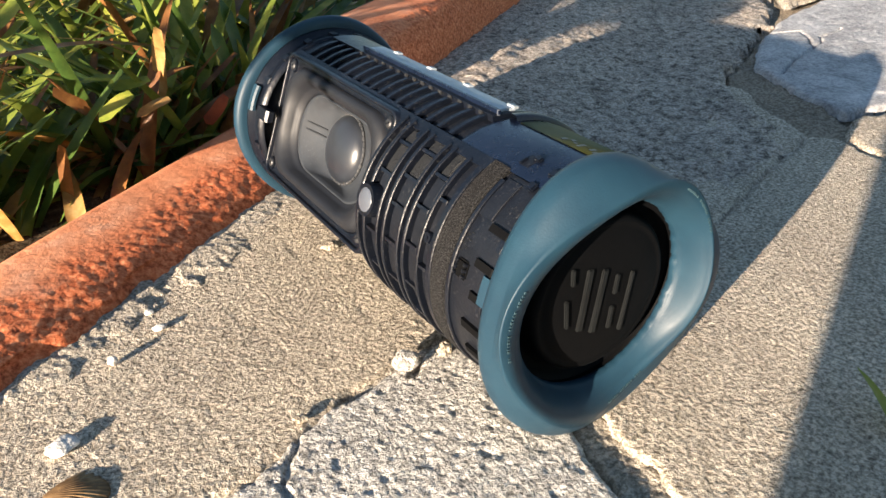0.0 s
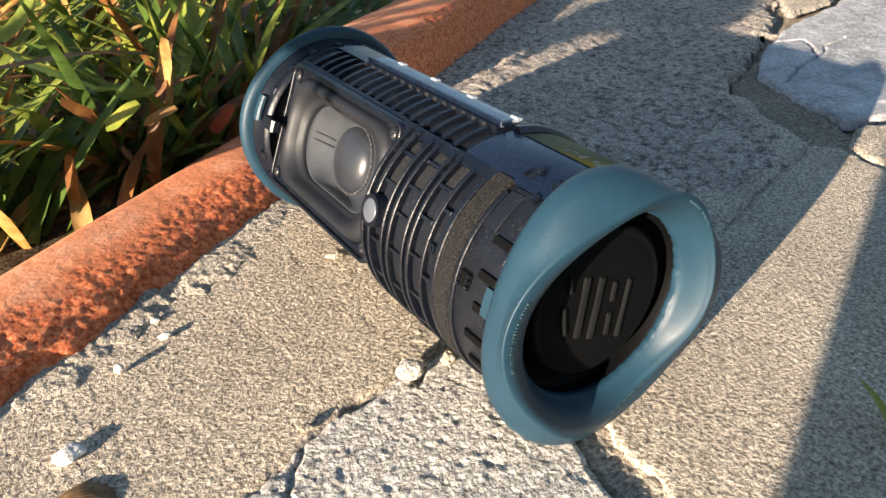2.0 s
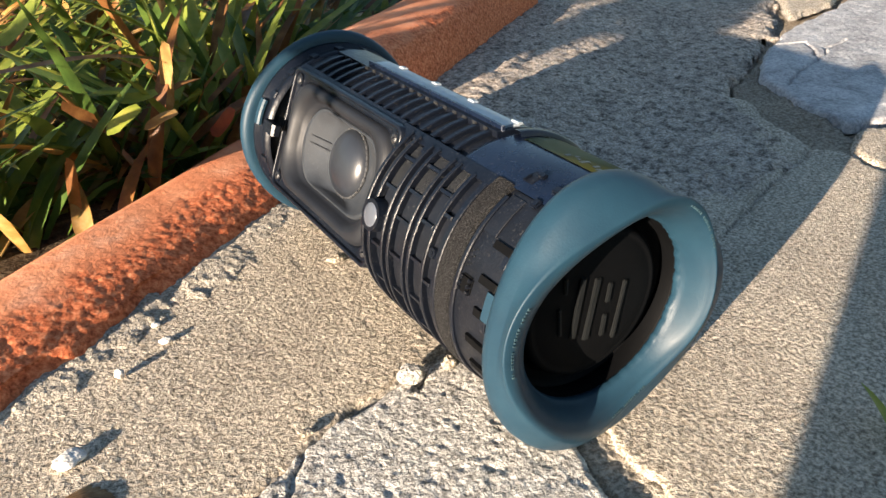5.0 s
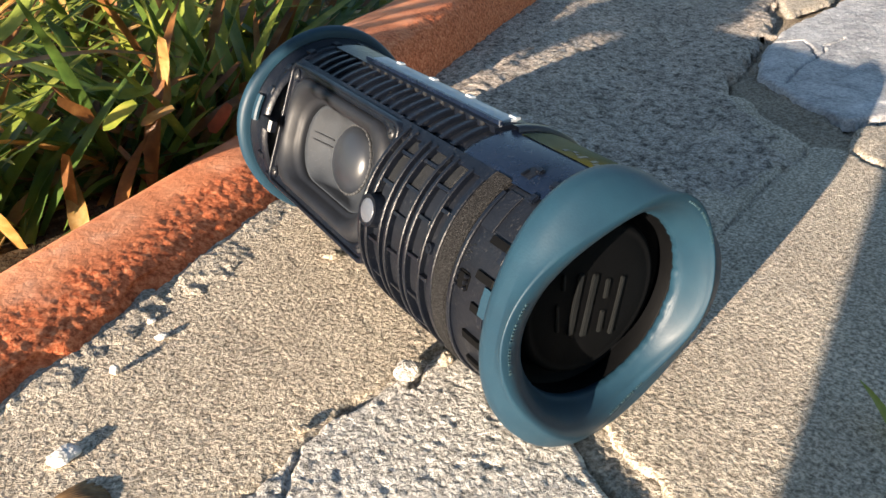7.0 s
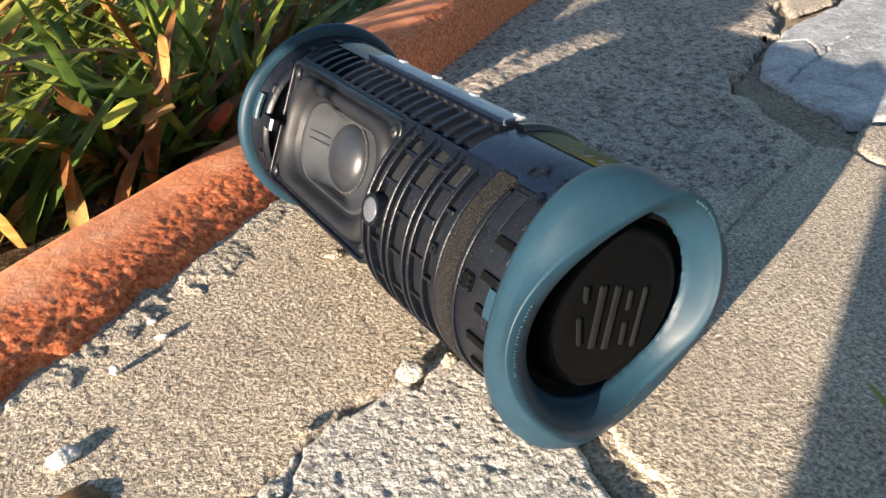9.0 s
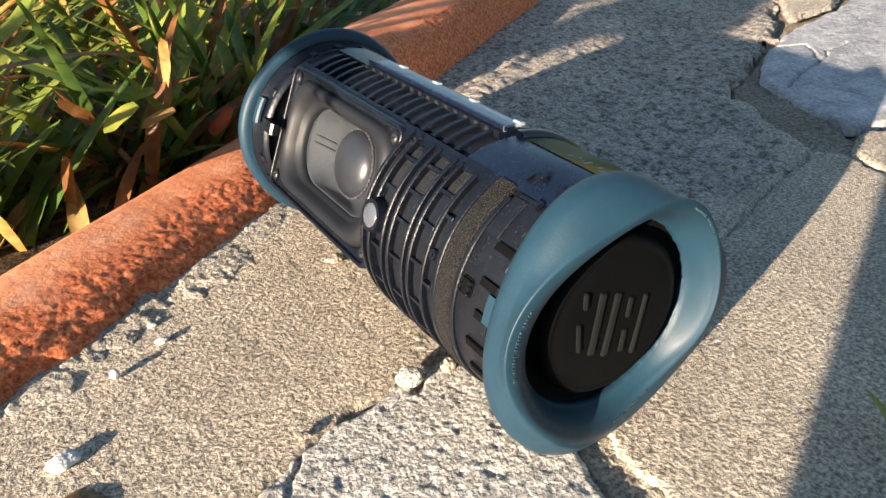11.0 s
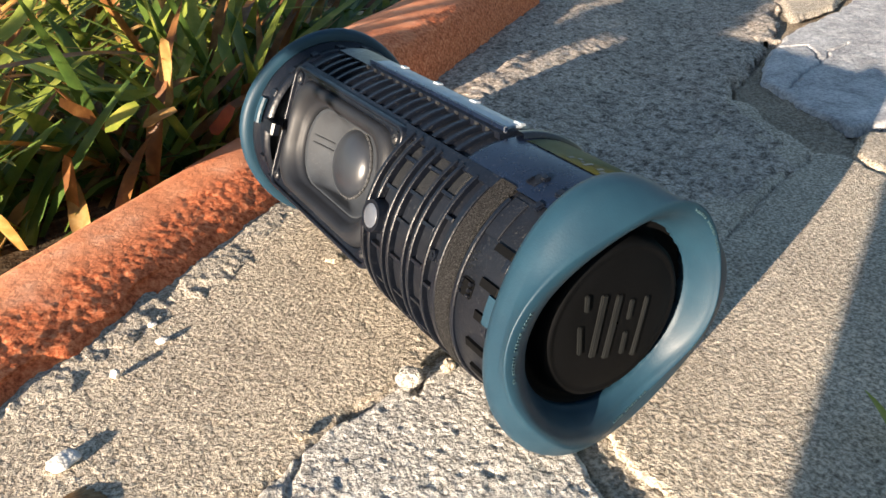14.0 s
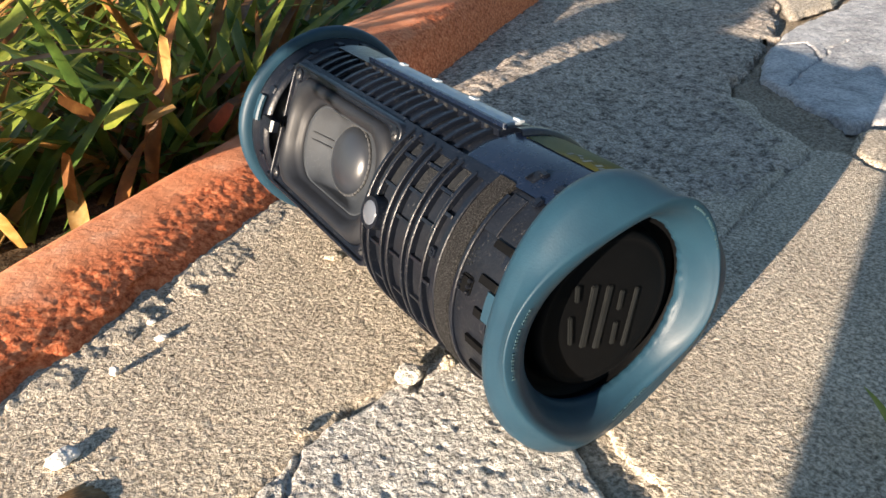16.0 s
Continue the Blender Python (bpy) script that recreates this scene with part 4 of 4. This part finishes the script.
def tuft(s, off, count, label, size=1.0, lean=0.68):
    root = along(s, off, -0.004)
    ob = thing("grass_tuft", label, "plant", "strap-leaved tufts behind the edging", "", Matrix.Translation(root))
    for k in range(count):
        start = Vector((rng.gauss(0, 0.014), rng.gauss(0, 0.014), 0))
        length = size * rng.uniform(0.15, 0.32)
        if rng.random() < lean:
            az = radians(rng.gauss(35, 28))
            lift, droop = radians(rng.uniform(15, 50)), radians(rng.uniform(20, 70))
        else:
            az = rng.uniform(0, 2 * math.pi)
            lift, droop = radians(rng.uniform(40, 85)), radians(rng.uniform(10, 90))
        toward = Vector((math.cos(az), math.sin(az), 0)).dot(BRICK_NORM)
        if toward < 0:
            length = min(length, (off - 0.035) / max(0.2, -toward))
        if length < 0.04:
            continue
        pick = rng.random()
        mat = MAT_LEAF_DEEP if pick < 0.38 else MAT_LEAF_LIT if pick < 0.77 else MAT_LEAF_DRY if pick < 0.91 else MAT_LEAF_STRAW
        for again in range(4):
            path = arch(start, az, length, lift, droop, 9, rng.uniform(-0.4, 0.4))
            if min((root + p - BRICK_BASE).dot(BRICK_NORM) for p in path) > 0.060:
                break
            az += radians(35)
        else:
            continue
        blade(path, rng.uniform(0.0055, 0.0100), mat, "leaf", ob,
              tip=rng.choice((0.05, 0.5, 0.6, 0.75, 0.85)), fold=rng.uniform(0.2, 0.55), twist=rng.uniform(-0.5, 0.5))
    return ob


for off, s0, s1, step, count, size in ((0.092, 0.14, 0.50, 0.065, 11, 0.8), (0.13, 0.06, 0.52, 0.075, 12, 0.95), (0.20, 0.06, 0.56, 0.085, 13, 1.05),
                                       (0.29, 0.10, 0.62, 0.095, 14, 1.1), (0.40, 0.18, 0.70, 0.105, 14, 1.2), (0.54, 0.24, 0.78, 0.13, 16, 1.2)):
    s = s0
    while s < s1:
        tuft(s + rng.uniform(-0.015, 0.015), off + rng.uniform(-0.012, 0.012), count, "tuft of green and browning strap leaves in soil", size)
        s += step

# upright shaded stems at the near corner of the bed
for s, off in ((0.075, 0.105), (0.11, 0.090), (0.10, 0.135), (0.055, 0.13)):
    tuft(s, off, 16, "tuft of dark upright strap leaves close to the edging", 0.5, 0.3)
# low thick growth beside the far ring, which shades the slab beyond
for s, off in ((0.165, 0.092), (0.20, 0.082), (0.235, 0.082), (0.27, 0.078)):
    tuft(s, off, 44, "thick low tuft of strap leaves beside the speaker", 0.46, 0.1)
# dense growth behind the far end of the speaker
for s, off in ((0.26, 0.085), (0.31, 0.090), (0.36, 0.10)):
    tuft(s, off, 16, "dense tuft of green strap leaves behind the speaker", 0.85)

# tall leaning plants added out of view towards the sun; their leafy heads shade the far slab
def shade_plant(back, across, low, high):
    """An added shade caster: bare leaning stalk, dense head of strap leaves; places by the sun's direction."""
    d, n = Vector((math.cos(radians(SUN_AZ)), math.sin(radians(SUN_AZ)), 0)), Vector((-math.sin(radians(SUN_AZ)), math.cos(radians(SUN_AZ)), 0))
    base = 0.36 + 0.2 * (across - 0.15)
    ob = thing("shade_caster_plant", "unseen plant added to shade the far slab, bare stalk and leafy head", "plant", "tall plants in the bed", "", Matrix.Translation(n * base + d * back + Vector((0, 0, -0.004))))
    lift = [n * ((across - base) * (1 - math.cos(q))) + Vector((0, 0, high * math.sin(q))) for q in [math.pi / 2 * k / 10 for k in range(11)]]
    blade(lift, 0.005, MAT_LEAF_DRY, "stalk", ob, tip=0.1, fold=0.5, face=d)
    for q in range(56):
        z = rng.uniform(low, high)
        az = rng.uniform(0, 2 * math.pi)
        path = arch(n * (across - base + rng.uniform(-0.012, 0.012)) + d * rng.uniform(-0.01, 0.01) + Vector((0, 0, z)), az, rng.uniform(0.028, 0.045),
                    radians(rng.uniform(10, 45)), radians(rng.uniform(40, 90)), 7)
        blade(path, rng.uniform(0.014, 0.022), MAT_LEAF_DEEP, "leaf", ob, tip=0.6, fold=0.3, twist=rng.uniform(-0.8, 0.8))


for back, across, low, high in ((-0.62, 0.160, 0.205, 0.260), (-0.60, 0.185, 0.205, 0.260), (-0.63, 0.210, 0.200, 0.260), (-0.60, 0.232, 0.190, 0.258),
                                (-0.62, 0.252, 0.180, 0.255)):
    shade_plant(back, across, low, high)

# single leaves lying over the front of the bed: material, width, places
def smooth_path(pts, n=10):
    """A curve through a few places."""
    p = [Vector(q) for q in pts]
    p = [2 * p[0] - p[1]] + p + [2 * p[-1] - p[-2]]
    out = []
    for i in range(n + 1):
        u = i / n * (len(p) - 3)
        k = min(int(u), len(p) - 4)
        t = u - k
        a, b, c, d = p[k:k + 4]
        out.append(0.5 * ((2 * b) + (c - a) * t + (2 * a - 5 * b + 4 * c - d) * t * t + (3 * b - a - 3 * c + d) * t ** 3))
    return out


front_tuft = thing("grass_tuft", "loose fallen strap leaves, green, yellow and dry brown", "plant", "strap-leaved tufts behind the edging")
def lay(mat, width, first, last, bow):
    """A leaf from one place to another, raised by bow in the middle."""
    a, b = Vector(first), Vector(last)
    mid = (a + b) / 2 + Vector((0, 0, bow))
    blade(smooth_path((a, mid, b)), width, mat, "leaf", front_tuft, tip=rng.choice((0.06, 0.2)), fold=0.15, face=Vector((-0.5, -0.6, 0.62)))


lay(MAT_LEAF_STRAW, 0.0082, (-0.054, 0.275, 0.079), (-0.056, 0.288, 0.037), 0.002)
lay(MAT_LEAF_STRAW, 0.0051, (-0.056, 0.269, 0.044), (-0.075, 0.264, 0.039), 0.001)
lay(MAT_LEAF_LIT, 0.0073, (-0.077, 0.253, 0.055), (-0.095, 0.249, 0.045), 0.001)
lay(MAT_LEAF_LIT, 0.0056, (-0.065, 0.266, 0.057), (-0.086, 0.261, 0.058), -0.001)
lay(MAT_LEAF_LIT, 0.0082, (-0.146, 0.250, 0.071), (-0.096, 0.302, 0.010), 0.006)
lay(MAT_LEAF_DRY, 0.0045, (-0.143, 0.239, 0.084), (-0.028, 0.340, 0.050), 0.006)
lay(MAT_LEAF_LIT, 0.0073, (-0.069, 0.351, 0.092), (-0.038, 0.389, 0.023), -0.003)
lay(MAT_LEAF_LIT, 0.0093, (-0.114, 0.343, 0.080), (-0.083, 0.376, 0.051), 0.003)
lay(MAT_LEAF_STRAW, 0.0089, (0.003, 0.442, 0.064), (0.096, 0.522, 0.007), 0.001)
lay(MAT_LEAF_LIT, 0.0069, (-0.002, 0.388, 0.068), (0.008, 0.406, 0.017), 0.000)
lay(MAT_LEAF_DEEP, 0.0076, (-0.087, 0.325, 0.085), (-0.045, 0.366, 0.051), 0.001)
lay(MAT_LEAF_LIT, 0.0089, (0.039, 0.432, 0.064), (0.070, 0.464, 0.016), 0.004)
lay(MAT_LEAF_RED, 0.0075, (-0.020, 0.290, 0.033), (-0.034, 0.290, 0.019), -0.001)
lay(MAT_LEAF_DRY, 0.0033, (0.001, 0.328, 0.046), (-0.027, 0.317, 0.030), 0.000)
lay(MAT_LEAF_DEEP, 0.0078, (-0.125, 0.260, 0.082), (-0.075, 0.307, 0.036), 0.002)
lay(MAT_LEAF_DRY, 0.0072, (-0.111, 0.257, 0.061), (-0.064, 0.302, 0.015), -0.002)
lay(MAT_LEAF_LIT, 0.0082, (-0.130, 0.318, 0.077), (-0.090, 0.357, 0.045), -0.002)
lay(MAT_LEAF_DEEP, 0.0078, (-0.146, 0.256, 0.053), (-0.109, 0.293, -0.005), 0.001)
lay(MAT_LEAF_DRY, 0.0071, (-0.114, 0.243, 0.039), (-0.117, 0.250, 0.005), 0.002)
lay(MAT_LEAF_LIT, 0.0136, (0.097, 0.524, 0.048), (0.142, 0.568, -0.006), 0.000)
lay(MAT_LEAF_STRAW, 0.0156, (0.150, 0.551, 0.033), (0.127, 0.544, 0.001), 0.001)
lay(MAT_LEAF_LIT, 0.0080, (-0.104, 0.312, 0.101), (-0.128, 0.305, 0.081), -0.002)
lay(MAT_LEAF_STRAW, 0.0094, (-0.078, 0.431, 0.076), (-0.078, 0.442, 0.055), 0.001)
lay(MAT_LEAF_DEEP, 0.0101, (-0.050, 0.340, 0.091), (-0.033, 0.363, 0.045), 0.002)
lay(MAT_LEAF_LIT, 0.0093, (-0.013, 0.417, 0.076), (0.032, 0.462, 0.022), 0.000)
lay(MAT_LEAF_DEEP, 0.0084, (-0.045, 0.300, 0.015), (0.027, 0.364, 0.017), -0.006)


def sprig(name, x, y, z, blades, label, mat=MAT_LEAF_LIT):
    """A small plant in a joint: azimuth, length, lift and width of each blade in degrees and metres."""
    ob = thing(name, label, "weed", "", "", Matrix.Translation((x, y, z)))
    for az, ln, lift, w in blades:
        blade(arch(Vector((0, 0, 0)), radians(az), ln, radians(lift), radians(35), 7), w, mat, "leaf", ob, tip=0.5, fold=0.3)


sprig("grass_sprout", 0.080, -0.058, -0.002, ((95, 0.028, 62, 0.004), (40, 0.022, 60, 0.004), (180, 0.018, 65, 0.003)), "small green grass sprout in the shaded paving")


def clover(x, y):
    """Low round-leaved weed."""
    ob = thing("clover", "low green round-leaved weed at the slab's edge", "weed", "", "", Matrix.Translation((x, y, 0.014)))
    for k in range(26):
        a, d = rng.uniform(0, 6.28), 0.034 * math.sqrt(rng.random())
        c = Vector((d * math.cos(a) * 1.5, d * math.sin(a) * 0.8, rng.uniform(0.002, 0.014)))
        tilt = Matrix.Rotation(rng.uniform(-0.5, 0.5), 3, "X") @ Matrix.Rotation(rng.uniform(-0.5, 0.5), 3, "Y")
        r = rng.uniform(0.005, 0.009)
        rim = [c + tilt @ Vector((r * math.cos(q * math.pi / 5) * (1 + 0.12 * math.cos(q * 2.5)), r * math.sin(q * math.pi / 5), 0.001 * (q % 2))) for q in range(10)]
        verts = [c - tilt @ Vector((0, 0, 0.0015))] + rim
        faces = [(0, 1 + q, 1 + (q + 1) % 10) for q in range(10)]
        part("leaf", mesh_of("leaf", verts, faces, MAT_LEAF_DEEP), ob)


clover(0.412, 0.548)


# ---- off to the side, behind the camera: a thin unseen screen, added only to throw the straight shadow ----
def shadow_screen():
    d = Vector((math.cos(radians(SUN_AZ)), math.sin(radians(SUN_AZ)), 0))
    side = Vector((-d.y, d.x, 0))
    m = Matrix.Translation(d * -0.62) @ pose(0, 0, 0, 0, 0, SUN_AZ)
    me = block("shadow_caster", m @ Matrix.Translation((0.0, -0.4444, 0.34)), 0.03, 0.7, 0.70, MAT_POST, 0.004)
    # its face leans out as it rises
    for v in me.vertices:
        v.co += side * (0.33 * v.co.z)
    tagged(new("shadow_caster", me), "unseen plain grey screen added to throw the straight shadow on the paving", "wall", "", "structure")


shadow_screen()


# ---- what moves ----
# how far the radiator stands out, tenth by tenth of a second, in hundredths of its travel
START = (60, 90, 65, 35, 10, 40, 80, 100, 70, 30, 5, 35, 80, 90, 60, 30, 10, 80, 35, 80, 35, 100, 35, 75, 40, 75, 35, 70, 40, 70, 35, 20,
         70, 20, 95, 20, 70, 0, 20, 65, 100, 80, 50)
MIDDLE = (5, 40, 80, 95, 80, 60, 35, 10, 0, 25, 60, 45, 95, 80, 40, 95, 35, 90, 30, 90, 35, 85, 30, 85, 35, 85, 35, 85, 40, 80)
ENDING = (45, 10, 45, 65, 55, 20, 0, 25, 60, 95, 95, 75, 50, 20, 0, 10, 40, 75, 100, 80, 60, 30, 10, 0, 20, 60, 45, 95, 75, 50, 25, 0, 10,
          50, 80, 100, 85, 60, 35, 10, 0, 35, 65, 95, 90, 75, 85, 55)


def beat(k):
    """The radiator's travel, 0 to 1, at k tenths of a second."""
    if k <= 42:
        return START[max(k, 0)] / 100
    if k < 63:
        return 0.5 + 0.45 * math.cos(2 * math.pi * (k - 40) / 6.375)
    if k <= 92:
        return MIDDLE[k - 63] / 100
    if k < 113:
        return 0.47 + 0.42 * math.cos(2 * math.pi * (k - 92) / 6.0)
    return ENDING[min(k, 160) - 113] / 100


def motions():
    """The bass drives the radiator in and out along the axis, and the cone a little ahead of it."""
    walk(disc, [(k / 10, pose(0, 0.0065 - 0.0095 * beat(k), AXIS_Z)) for k in range(161)])
    walk(cone, [(k / 10, PANEL @ pose(-0.002, 0, -0.0030 + 0.0050 * beat(k + 2))) for k in range(161)])


motions()
